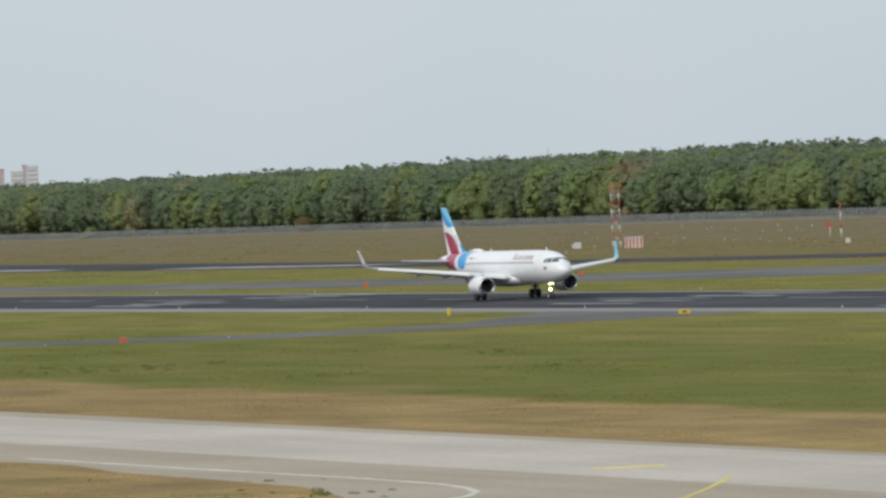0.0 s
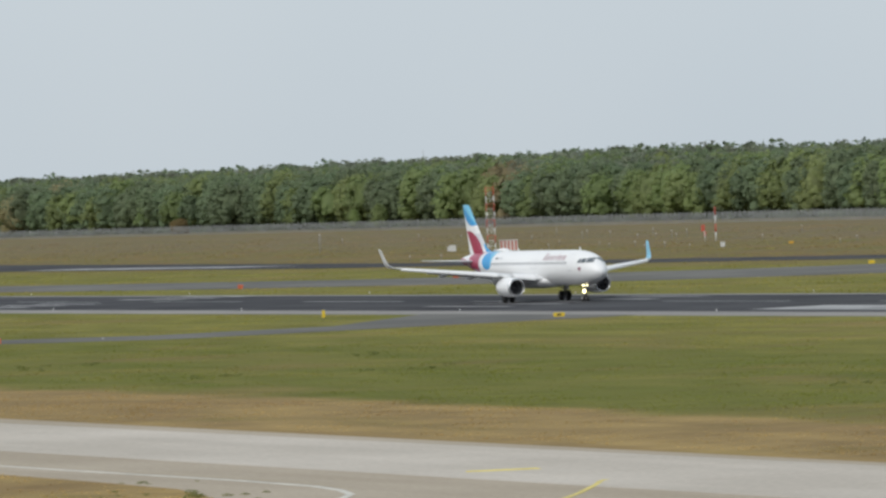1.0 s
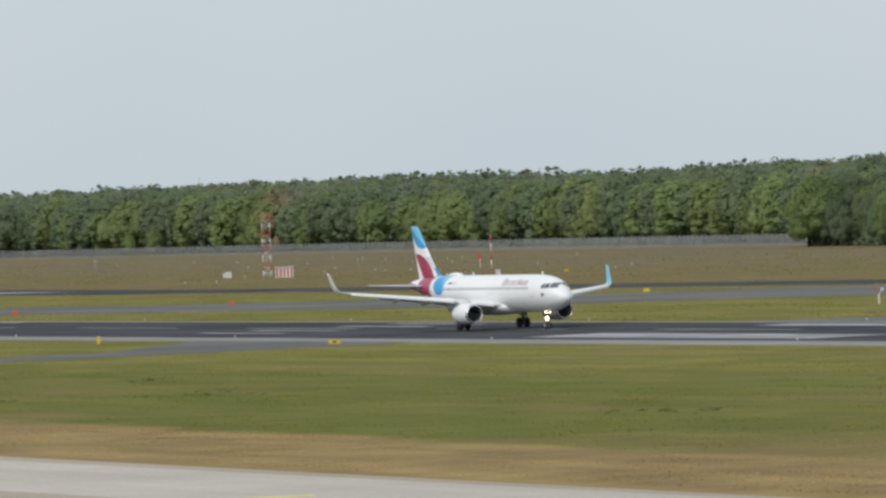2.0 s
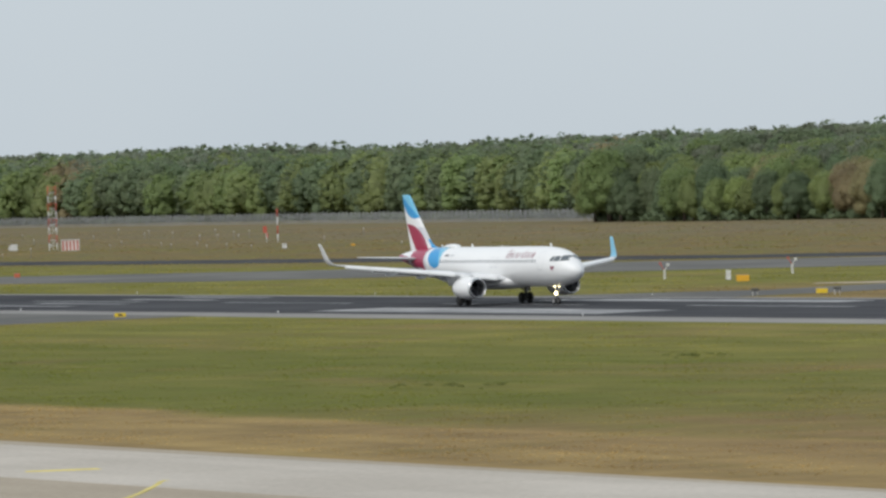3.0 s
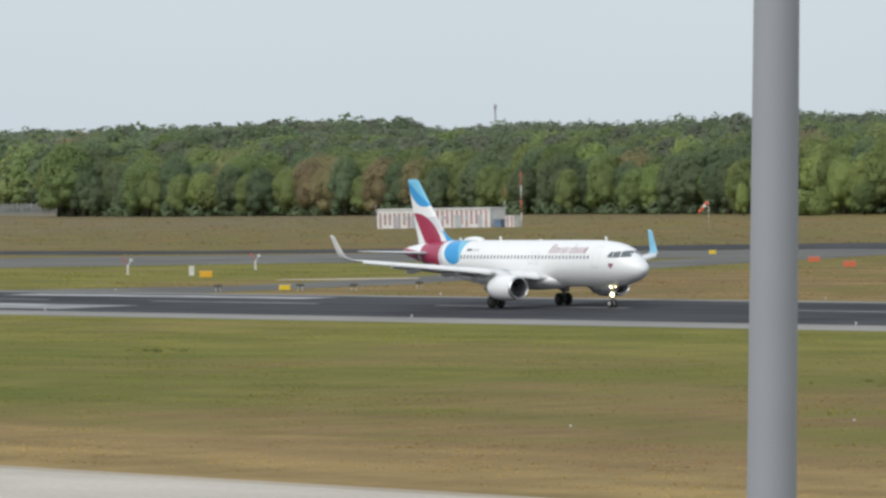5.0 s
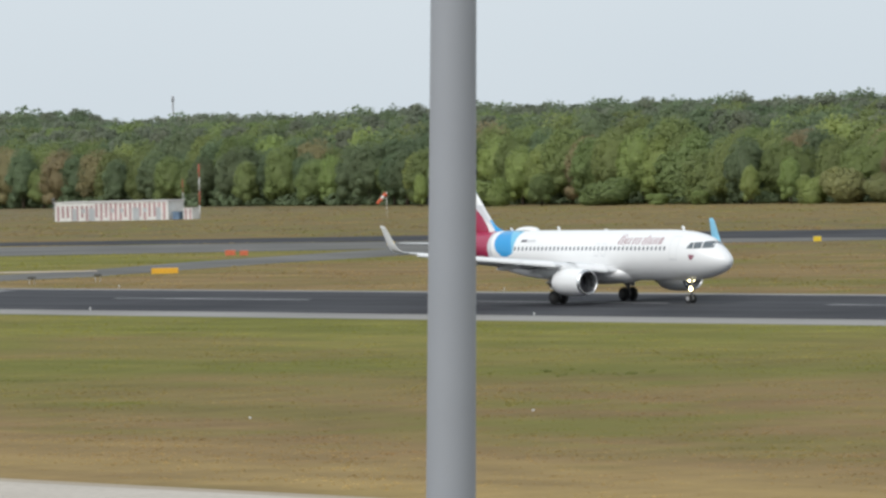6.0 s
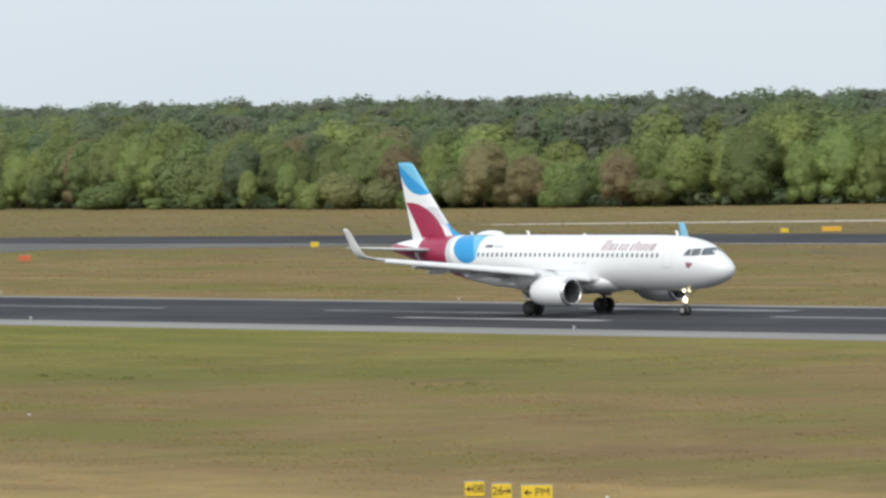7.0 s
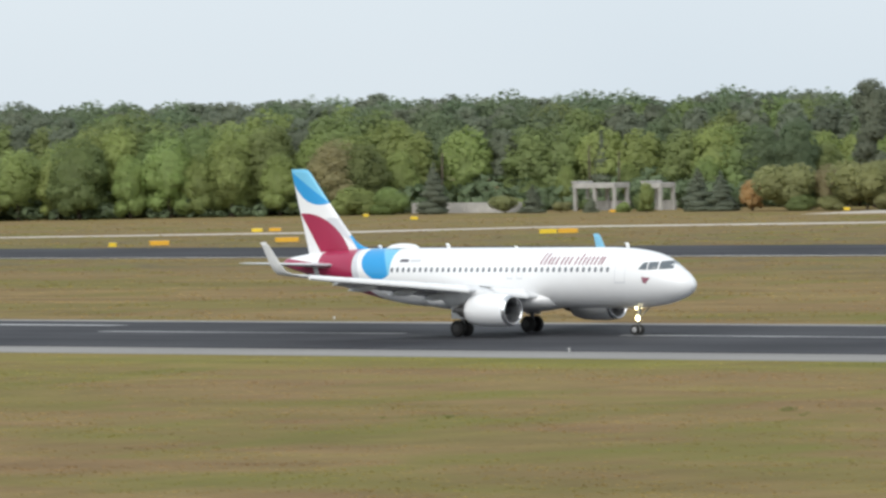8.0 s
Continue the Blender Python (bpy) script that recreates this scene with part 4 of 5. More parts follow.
    add_loft(bm, [[(x, 5.75 + w * c[0], (z0 if c[1] < 0 else z1)) for c in ((-1, -1), (1, -1), (1, 1), (-1, 1))] for x, w, z0, z1 in ((5.0, .05, 2.9, 3.15), (4.0, .2, 2.8, 3.32), (2.2, .24, 2.5, 3.45), (0.6, .2, 2.2, 3.3), (-0.6, .04, 2.9, 3.2))])
    part("pylon", flip(bm), M_WING, engine)
    # main gear
    gear = part("main_gear_leg", flip(rod((0.05, 3.8, 0.55), (0.0, 3.75, 3.0), 0.15, 0.19, 12)), M_STRUT, plane, "grey main landing gear leg")
    bm = rod((0.0, 3.72, 1.3), (0.0, 2.2, 2.3), 0.08, 0.08)
    part("side_stay", flip(bm), M_STRUT, gear)
    bm = box(-0.75, 0.6, 4.02, 4.08, 1.25, 2.85, 0.02)
    part("gear_door", flip(bm), M_WHITE, gear)
    part("axle", flip(rod((0, 3.3, .585), (0, 4.3, .585), .1, .1)), M_STRUT, gear)
    for off in (-0.46, 0.46):
        bm = bmesh.new()
        yc = 3.8 + off
        add_loft(bm, [[(r * math.cos(k * math.pi / 14), yc + dy, .585 + r * math.sin(k * math.pi / 14)) for k in range(28)] for dy, r in ((-.2, .3), (-.21, .42), (-.18, .53), (-.1, .58), (.1, .58), (.18, .53), (.21, .42), (.2, .3))])
        w = part("wheel", flip(bm), M_TYRE, gear, "black rubber tyre")
        bm = bmesh.new()
        add_loft(bm, [[(r * math.cos(k * math.pi / 10), yc + dy, .585 + r * math.sin(k * math.pi / 10)) for k in range(20)] for dy, r in ((-.205, .12), (-.215, .29), (.215, .29), (.205, .12))])
        part("rim", flip(bm), M_RIM, w)
    # wing-root landing light
    bm = bmesh.new()
    bmesh.ops.create_uvsphere(bm, u_segments=12, v_segments=8, radius=0.10, matrix=Matrix.Translation((4.62, 2.9, 2.80)))
    part("wing_root_lamp", wing_shape(bm), M_LAMP2, wing, "lit landing lamp in the wing root")

# fin and its root fillet
bm = bmesh.new()
FIN = [(5.5, -11.9, -17.65, .50), (6.1, -11.9, -17.75, .50), (6.25, -12.45, -17.78, .48), (6.6, -13.1, -17.88, .45), (7.8, -14.2, -18.2, .40), (9.4, -15.58, -18.62, .33), (11.5, -17.3, -19.14, .25), (11.76, -17.6, -19.2, .20), (11.82, -17.9, -19.15, .10)]
add_loft(bm, [section(xl, xt, 0, z, th, 0, 14, True) for z, xl, xt, th in FIN])
part("fin", bm, M_FIN, plane, "white fin with wine-red and blue fields")

# nose gear and its lamps
gear = part("nose_gear_leg", rod((12.64, 0, .4), (12.9, 0, 2.1), .09, .13, 12), M_STRUT, plane, "grey nose landing gear leg")
part("drag_stay", rod((12.7, 0, 1.1), (14.0, 0, 2.15), .05), M_STRUT, gear)
part("axle", rod((12.64, -.36, .385), (12.64, .36, .385), .06), M_STRUT, gear)
for s in (-1, 1):
    bm = bmesh.new()
    add_loft(bm, [[(12.64 + r * math.cos(k * math.pi / 12), s * .26 + dy, .385 + r * math.sin(k * math.pi / 12)) for k in range(24)] for dy, r in ((-.1, .2), (-.11, .3), (-.07, .37), (.07, .37), (.11, .3), (.1, .2))])
    w = part("wheel", bm, M_TYRE, gear, "black rubber tyre")
    bm = bmesh.new()
    add_loft(bm, [[(12.64 + r * math.cos(k * math.pi / 8), s * .26 + dy, .385 + r * math.sin(k * math.pi / 8)) for k in range(16)] for dy, r in ((-.105, .05), (-.115, .2), (.115, .2), (.105, .05))])
    part("rim", bm, M_HUB, w, "pale wheel hub")
for y, z, r in ((-.24, 1.90, .11), (.24, 1.90, .11), (-.1, 1.20, .20)):
    bm = bmesh.new()
    bmesh.ops.create_uvsphere(bm, u_segments=14, v_segments=10, radius=r, matrix=Matrix.Translation((12.78, y, z)) @ Matrix.Diagonal((0.6, 1, 1, 1)))
    part("landing_lamp", bm, M_LAMP, gear, "lit landing lamp on the nose leg", True)

# glazing
for s in (-1, 1):
    for c in ((14.15, 4.60, 14.78, 4.56, 14.72, 5.08, 14.42, 5.04), (14.86, 4.56, 15.55, 4.58, 15.42, 5.10, 14.80, 5.08), (15.63, 4.58, 16.42, 4.62, 15.98, 5.16, 15.52, 5.12)):
        part("cockpit_window", skin_patch([(c[0], c[1]), (c[2], c[3]), (c[4], c[5]), (c[6], c[7])], s), M_PANE, plane, "dark cockpit window pane")
    k = 0
    x = -8.1
    while x < 11.95:
        if not (2.75 < x < 2.95 or 3.45 < x < 3.6):
            bm = bmesh.new()
            ring = [bm.verts.new(on_hull(x + 0.12 * math.copysign(abs(math.cos(a)) ** .6, math.cos(a)), 4.60 + 0.17 * math.copysign(abs(math.sin(a)) ** .6, math.sin(a)), s, 0.012)) for a in [i * math.pi / 6 for i in range(12)]]
            bm.faces.new(ring if s < 0 else ring[::-1])
            part("cabin_window", bm, M_CABIN, plane)
        x += 0.533
    # door outlines
    for x0, x1, z0, z1 in ((12.25, 13.1, 3.66, 5.55), (2.6, 3.1, 3.95, 5.0), (3.5, 4.0, 3.95, 5.0)):
        door = part("door_seam", skin_patch([(x0, z0), (x0 + .03, z0), (x0 + .03, z1), (x0, z1)], s, 1, 8, .01), M_SEAM, plane)
        skin = skin_patch([(x1, z0), (x1 + .03, z0), (x1 + .03, z1), (x1, z1)], s, 1, 8, .01)
        skin_patch([(x0, z0), (x1, z0), (x1, z0 + .07), (x0, z0 + .07)], s, 6, 1, .01, skin)
        skin_patch([(x0, z1), (x1, z1), (x1, z1 + .03), (x0, z1 + .03)], s, 6, 1, .01, skin)
        part("door_frame", skin, M_SEAM, door)
    # the airline's name as plain slanted bars
    x = 5.45
    for wd, tall in ((.52, .80), (.46, .55), (.30, .55), (.52, .55), (.70, .55), (.16, .74), (.50, .55), (.52, .55), (.42, .55)):
        for dx in (0, wd - .17) if wd > .35 else (0,):
            z0 = 4.93
            part("lettering_bar", skin_patch([(x + dx, z0), (x + dx + .13, z0), (x + dx + .13 + tall * .28, z0 + tall), (x + dx + tall * .28, z0 + tall)], s, 1, 4, .011), M_WINE, plane)
        x += wd + .19
    part("emblem", skin_patch([(14.55, 3.72), (14.78, 3.62), (15.12, 4.02), (14.48, 4.08)], s, 3, 3), M_WINE, plane, "small wine-red emblem under the cockpit")
    part("registration_bar", skin_patch([(-7.55, 5.14), (-6.75, 5.14), (-6.70, 5.34), (-7.5, 5.34)], s, 3, 1), M_GREYLET, plane)
    part("registration_bar", skin_patch([(-6.6, 5.14), (-5.6, 5.14), (-5.55, 5.32), (-6.55, 5.32)], s, 3, 1), M_SEAM, plane)

# dome and aerials on the back
bm = bmesh.new()
rr = []
for x, w, h in ((-10.05, .05, .02), (-9.9, .35, .16), (-9.5, .5, .30), (-8.9, .55, .37), (-8.2, .55, .37), (-7.6, .48, .30), (-7.3, .3, .14), (-7.2, .05, .02)):
    rr.append([(x, w * math.cos(k * math.pi / 8), 6.06 + h * math.sin(k * math.pi / 8)) for k in range(9)] + [(x, 0, 5.95)])
add_loft(bm, rr)
part("antenna_dome", bm, M_WHITE, plane, "white satellite antenna dome")
for x, h in ((-4.3, .36), (12.0, .36), (-10.7, .26), (2.0, .14)):
    bm = bmesh.new()
    add_loft(bm, [section(x + .16 - o, x - .16 - o * 1.2, 0, 6.0 + z, .04, 0, 4, True) for z, o in ((0, 0), (h * .6 + .04, .08), (h + .05, .16))])
    part("blade_aerial", bm, M_WHITE, plane)


# ---- lamp post close to the terrace ----
M_POST = material("galvanised_grey_paint", (0.295, 0.318, 0.36), 0.65, 0.0, grain=0.10, scale=1.5, bump=0.05)
post = empty("lamp_post", pose(-15.73, 12.35, 0), "tall tapered grey steel lamp post before the terrace", "lamp post")
bm = bmesh.new()
lean = Vector((0.0195, 0.0255, 1.0))
add_loft(bm, [[(lean.x * (z - 14.5) + r * math.cos(k * math.pi / 20), lean.y * (z - 14.5) + r * math.sin(k * math.pi / 20), z) for k in range(40)] for z, r in [(h, 0.0795 - 0.0040 * (h - 14.5)) for h in np.linspace(0, 20, 21)]])
part("shaft", bm, M_POST, post, "smooth grey tapered shaft")
part("foot_plate", box(-0.62, 0.02, -0.70, -0.06, 0, 0.06, 0.01), M_POST, post)
top = Vector((lean.x * 5.5, lean.y * 5.5, 20))
arm = part("arm", rod(top, top + Vector((0.9, -0.7, 0.15)), 0.045, 0.04), M_POST, post)
part("lamp_head", box(top.x + 0.75, top.x + 1.35, top.y - 0.95, top.y - 0.55, 20.08, 20.22, 0.03), M_POST, post)

# ---- signs, markers and instruments on the airfield ----
M_YELLOW = material("yellow_sign_enamel", (0.80, 0.56, 0.03), 0.45, grain=0.12, scale=3.0)
M_AMBER = material("amber_sign_enamel", (0.78, 0.42, 0.03), 0.45, grain=0.12, scale=3.0)
M_RED = material("red_sign_enamel", (0.62, 0.15, 0.07), 0.45, grain=0.15, scale=3.0)
M_BLACK = material("black_sign_paint", (0.03, 0.03, 0.03), 0.6)
M_WPAINT = material("weathered_white_paint", (0.72, 0.71, 0.69), 0.6, grain=0.2, scale=2.0)
M_RPAINT = material("weathered_red_paint", (0.55, 0.11, 0.07), 0.6, grain=0.25, scale=2.0)
M_GREY = material("grey_metal", (0.32, 0.32, 0.33), 0.5, 0.3, grain=0.2, scale=3.0)
M_DARKBOX = material("dark_lamp_housing", (0.09, 0.085, 0.075), 0.6, grain=0.2, scale=3.0)
M_PINKRED = material("faded_red_stripe", (0.42, 0.255, 0.26), 0.7, grain=0.25, scale=1.0)
M_GREYDOOR = material("pale_grey_door_paint", (0.42, 0.44, 0.46), 0.6, grain=0.15, scale=1.0)
M_BLUEBOX = material("dull_blue_paint", (0.13, 0.20, 0.30), 0.6, grain=0.25, scale=1.5)
M_CLOTH = material("orange_red_cloth", (0.72, 0.13, 0.06), 0.8, grain=0.2, scale=4.0)


def facing(x, y):
    """The turn that lets a thing's front (-y) look at the terrace."""
    return -math.degrees(math.atan2(x, y))


def sign(name, x, y, w, h, mat, label, turn=None, lift=0.18):
    ob = empty(name, pose(x, y, 0, 0, 0, facing(x, y) if turn is None else turn), label, "airfield sign", "airfield signs")
    part("panel", box(-w / 2, w / 2, -0.12, 0.12, lift, lift + h, 0.02), mat, ob)
    part("face_frame", box(-w / 2 - 0.02, w / 2 + 0.02, -0.09, 0.09, lift + h, lift + h + 0.04), M_GREY, ob)
    n = max(2, int(w / 0.9) + 1)
    for i in range(n):
        u = -w / 2 + 0.12 + (w - 0.24) * i / (n - 1)
        part("leg", rod((u, 0, 0), (u, 0, lift + 0.02), 0.035, 0.035, 8), M_GREY, ob)
    return ob


def lettering(text, size, loc, parent, mat):
    cu = bpy.data.curves.new("lettering", "FONT")
    cu.body, cu.size, cu.extrude, cu.align_x, cu.align_y = text, size, 0.004, "CENTER", "CENTER"
    ob = new("lettering", cu)
    dg = bpy.context.evaluated_depsgraph_get()
    me = bpy.data.meshes.new_from_object(ob.evaluated_get(dg))
    bpy.data.objects.remove(ob)
    t = linked("lettering", me, mat, parent)
    t.matrix_basis = pose(*loc, 90, 0, 0)
    return t


def arrow(bm, x, z, s):
    """An arrow that points to -x (s=1) or +x (s=-1)."""
    for pts in ([(0, 0.03), (0.26, 0.03), (0.26, -0.03), (0, -0.03)], [(-0.05, 0), (0.10, 0.13), (0.14, 0.10), (0.02, 0)], [(-0.05, 0), (0.02, 0), (0.14, -0.10), (0.10, -0.13)]):
        vs = [bm.verts.new((x + s * p[0], -0.132, z + p[1])) for p in pts]
        f = bm.faces.new(vs)
        e = bmesh.ops.extrude_face_region(bm, geom=[f])
        for v in e["geom"]:
            if isinstance(v, bmesh.types.BMVert):
                v.co.y += 0.02


# the three guidance signs by the near taxiway
for x, y, w, text, tx, ax, s, label in ((-174.9, 163.6, 0.78, "08", 0.14, -0.30, 1, "yellow taxiway sign lettered 08 with an arrow, in the grass"),
                                        (-172.9, 163.2, 0.78, "26", -0.16, 0.32, -1, "yellow taxiway sign lettered 26 with an arrow, in the grass"),
                                        (-171.0, 163.3, 1.22, "PM", 0.22, -0.46, 1, "yellow taxiway sign lettered PM with an arrow, in the grass")):
    ob = sign("taxiway_sign", x, y, w, 0.58, M_YELLOW, label, facing(x, y) - 3, 0.03)
    lettering(text, 0.46, (tx, -0.128, 0.32), ob, M_BLACK)
    bm = bmesh.new()
    arrow(bm, ax, 0.32, s)
    part("arrow", bm, M_BLACK, ob)

for x, y, w, h, mat in ((-563.7, 284.7, 1.2, 0.42, M_YELLOW), (-613.7, 280.4, 0.35, 0.8, M_YELLOW), (-595.0, 382.4, 1.5, 0.75, M_AMBER), (-529.0, 349.8, 1.2, 0.5, M_YELLOW), (-766.5, 438.7, 0.9, 0.5, M_YELLOW),
                        (-532.0, 378.0, 2.9, 0.62, M_AMBER), (-618.0, 475.1, 0.9, 0.5, M_YELLOW), (-547.9, 486.6, 0.95, 0.6, M_YELLOW), (-533.4, 553.9, 1.0, 0.55, M_YELLOW), (-531.6, 560.7, 2.5, 0.6, M_AMBER),
                        (-521.6, 574.0, 3.0, 0.6, M_AMBER), (-578.8, 630.7, 1.5, 0.5, M_YELLOW), (-577.8, 633.4, 1.7, 0.5, M_AMBER), (-507.6, 609.8, 2.3, 0.6, M_YELLOW), (-506.2, 612.2, 2.6, 0.6, M_AMBER),
                        (-646.1, 730.2, 0.9, 0.5, M_YELLOW), (-614.1, 705.3, 1.1, 0.5, M_YELLOW), (-609.1, 748.0, 0.9, 0.45, M_AMBER), (-560.0, 745.0, 0.9, 0.5, M_YELLOW), (-1009.0, 560.0, 0.8, 0.4, M_AMBER)):
    ob = sign("airfield_sign", x, y, w, h, mat, "yellow airfield guidance sign standing in the grass" if mat is M_YELLOW else "wide amber airfield sign standing in the grass")
    if x == -563.7:
        part("legend_bar", box(-0.22, 0.22, -0.135, -0.11, 0.30, 0.48), M_BLACK, ob, "dark lettering too far off to read")
for x, y, w, h in ((-575.3, 226.0, 0.8, 0.55), (-820.1, 397.0, 0.85, 0.6), (-600.3, 436.5, 1.25, 0.65), (-597.6, 436.6, 1.0, 0.6), (-533.8, 430.0, 1.45, 0.65), (-820.5, 361.5, 0.8, 0.6), (-561.0, 446.5, 1.4, 0.6)):
    sign("stop_sign_board", x, y, w, h, M_RED, "red mandatory airfield sign standing in the grass")

# slope indicator lamps beside the runway
for x, y in ((-535.9, 345.9), (-527.0, 350.4), (-519.6, 352.2), (-518.8, 360.0)):
    ob = empty("slope_indicator_lamp", pose(x, y, 0, 0, 0, facing(x, y)), "dark approach slope lamp on short white legs", "airfield lamp", "slope indicator lamps")
    part("housing", box(-0.40, 0.40, -0.3, 0.35, 0.55, 0.82, 0.04), M_DARKBOX, ob)
    for u in (-0.25, 0.25):
        part("leg", rod((u, 0, 0), (u, 0, 0.56), 0.05), M_WPAINT, ob)

# runway edge lamps
for k in range(-10, 5):
    for y in (RUNWAY_Y - 23.6, RUNWAY_Y + 22.6):
        ob = empty("runway_edge_lamp", pose(-247.3 + 61.6 * k, y, 0.02), "small white runway edge lamp", "airfield lamp", "runway edge lamps")
        part("stem", rod((0, 0, 0), (0, 0, 0.16), 0.05, 0.04, 8), M_WPAINT, ob)
        part("lens", rod((0, 0, 0.16), (0, 0, 0.27), 0.08, 0.06, 10), M_WPAINT, ob)

# white instrument posts with two arms
for x, y, h in ((-629.9, 412.2, 2.1), (-629.6, 393.2, 2.1)):
    ob = empty("visibility_meter", pose(x, y, 0, 0, 0, facing(x, y)), "white two-armed weather instrument on a post", "weather instrument", "weather instruments")
    part("post", box(-0.12, 0.12, -0.12, 0.12, 0, h * 0.55, 0.02), M_WPAINT, ob)
    part("arm", rod((0, 0, h * 0.5), (-0.5, 0, h * 0.95), 0.05), M_RPAINT, ob)
    part("arm", rod((0, 0, h * 0.5), (0.45, 0, h * 0.85), 0.05), M_WPAINT, ob)
    part("sensor_head", box(-0.62, -0.38, -0.1, 0.1, h * 0.86, h, 0.03), M_RPAINT, ob)
    part("sensor_head", box(0.25, 0.62, -0.1, 0.1, h * 0.78, h * 0.93, 0.03), M_WPAINT, ob)
for x, y, w, h, label in ((-612.2, 391.4, 0.6, 1.15, "white equipment cabinet standing in the grass"), (-1142.9, 552.8, 1.4, 1.3, "pale equipment cabinet by the antenna mast"), (-1021.4, 551.8, 0.9, 0.9, "small pale equipment cabinet in the grass"), (-1149.1, 555.0, 0.9, 0.9, "small pale equipment cabinet in the grass")):
    ob = empty("equipment_cabinet", pose(x, y, 0, 0, 0, facing(x, y)), label, "cabinet")
    part("body", box(-w / 2, w / 2, -0.25, 0.25, 0.06, h, 0.03), M_WPAINT, ob)
    part("plinth", box(-w / 2 - 0.05, w / 2 + 0.05, -0.3, 0.3, 0, 0.07), M_GREY, ob)
    part("roof", box(-w / 2 - 0.04, w / 2 + 0.04, -0.3, 0.3, h, h + 0.05), M_WPAINT, ob)


def banded_mast(name, x, y, h, r, label, bands=7, category="mast"):
    """A slim mast in red and white bands."""
    ob = empty(name, pose(x, y, 0, 0, 0, facing(x, y)), label, category)
    for i in range(bands):
        part("band", rod((0, 0, h * i / bands), (0, 0, h * (i + 1) / bands), r, r * 0.92, 8), M_RPAINT if (bands - i) % 2 else M_WPAINT, ob)
    return ob


# the glide path antenna: a lattice mast in red and white, and its striped hut
mast = empty("lattice_mast", pose(-1117.3, 549.4, 0, 0, 0, facing(-1117, 549)), "red and white lattice antenna mast", "antenna mast")
H_MAST, HALF = 13.1, 0.8
for sx in (-1, 1):
    for sy in (-1, 1):
        for i in range(8):
            part("leg", rod((sx * HALF, sy * HALF, H_MAST * i / 8), (sx * HALF, sy * HALF, H_MAST * (i + 1) / 8), 0.12, 0.12, 6), M_RPAINT if i % 2 else M_WPAINT, mast)
for i in range(12):
    z0, z1 = H_MAST * i / 12, H_MAST * (i + 1) / 12
    mt = M_RPAINT if (i * 8 // 12) % 2 else M_WPAINT
    for sy in (-1, 1):
        a = 1 if i % 2 else -1
        part("brace", rod((-HALF * a, sy * HALF, z0), (HALF * a, sy * HALF, z1), 0.035, 0.035, 6), mt, mast)
        part("rung", rod((-HALF, sy * HALF, z1), (HALF, sy * HALF, z1), 0.045, 0.045, 6), mt, mast)
part("obstruction_lamp", rod((-HALF, 0, H_MAST), (-HALF, 0, H_MAST + 0.5), 0.07), M_RPAINT, mast)
part("obstruction_lamp", rod((HALF, 0, H_MAST), (HALF, 0, H_MAST + 0.5), 0.07), M_RPAINT, mast)


def striped_hut(name, x, y, w, d, h, turn, stripes, red, label):
    ob = empty(name, pose(x, y, 0, 0, 0, turn), label, "hut")
    body = part("body", box(-w / 2, w / 2, -d / 2, d / 2, 0, h, 0.02), M_WPAINT, ob)
    part("roof", box(-w / 2 - 0.1, w / 2 + 0.1, -d / 2 - 0.1, d / 2 + 0.1, h, h + 0.1, 0.02), M_WPAINT, ob)
    for i in range(stripes):
        u = -w / 2 + w * (i + 0.5) / stripes
        part("stripe", box(u - w / stripes * 0.24, u + w / stripes * 0.24, -d / 2 - 0.012, -d / 2 + 0.01, 0.08, h - 0.08), red, body)
    return ob


striped_hut("equipment_hut", -1112.6, 551.0, 3.7, 2.6, 2.15, facing(-1113, 550), 5, M_RPAINT, "red and white striped equipment hut beside the mast")

# the long striped equipment building with its annexe and mast
turn = math.degrees(math.atan2(9.3, 27.2))
hall = empty("equipment_building", pose(-904.6, 632.9, 0, 0, 0, turn), "long low white building with faded red stripes", "building")
L, W, HH = 25.6, 5.0, 3.45
wall = part("wall", box(-L / 2, L / 2, -W / 2, W / 2, 0, HH, 0.03), M_WPAINT, hall)
part("roof", box(-L / 2 - 0.2, L / 2 + 0.2, -W / 2 - 0.2, W / 2 + 0.2, HH, HH + 0.14, 0.02), M_WPAINT, hall)
hr = random.Random(3)
for i in range(23):
    u = -L / 2 + 0.75 + i * 1.09
    part("stripe", box(u - 0.27, u + 0.27, -W / 2 - 0.012, -W / 2 + 0.01, 0.12 + hr.choice((0, 0, 0.5)), HH - (0.65 if i < 8 else 0.25)), M_PINKRED, wall)
for u, wide in ((-8.3, 1.0), (-4.4, 1.3), (5.6, 1.5), (10.6, 1.1)):
    part("door", box(u - wide / 2, u + wide / 2, -W / 2 - 0.03, -W / 2 + 0.02, 0.05, 2.3), M_GREYDOOR, wall, "pale grey steel door")
for u in (-6.3, 0.3, 2.4, 7.6):
    part("vent", box(u - 0.4, u + 0.4, -W / 2 - 0.05, -W / 2 + 0.02, 1.5, 2.2), M_GREYDOOR, wall)
lamp = part("lamp_bracket", rod((-L / 2 - 0.3, -W / 2, 0), (-L / 2 - 0.3, -W / 2, HH + 0.6), 0.05), M_GREY, hall)
part("lamp_head", box(-L / 2 - 0.5, -L / 2 - 0.1, -W / 2 - 0.2, -W / 2 + 0.2, HH + 0.55, HH + 0.8, 0.03), M_GREY, lamp)
striped_hut("annexe_hut", -888.2, 637.4, 1.9, 2.2, 2.0, turn, 2, M_PINKRED, "small white striped hut beside the long building")
ob = empty("transformer_box", pose(-890.6, 636.0, 0, 0, 0, turn), "dull blue transformer box beside the building", "transformer box")
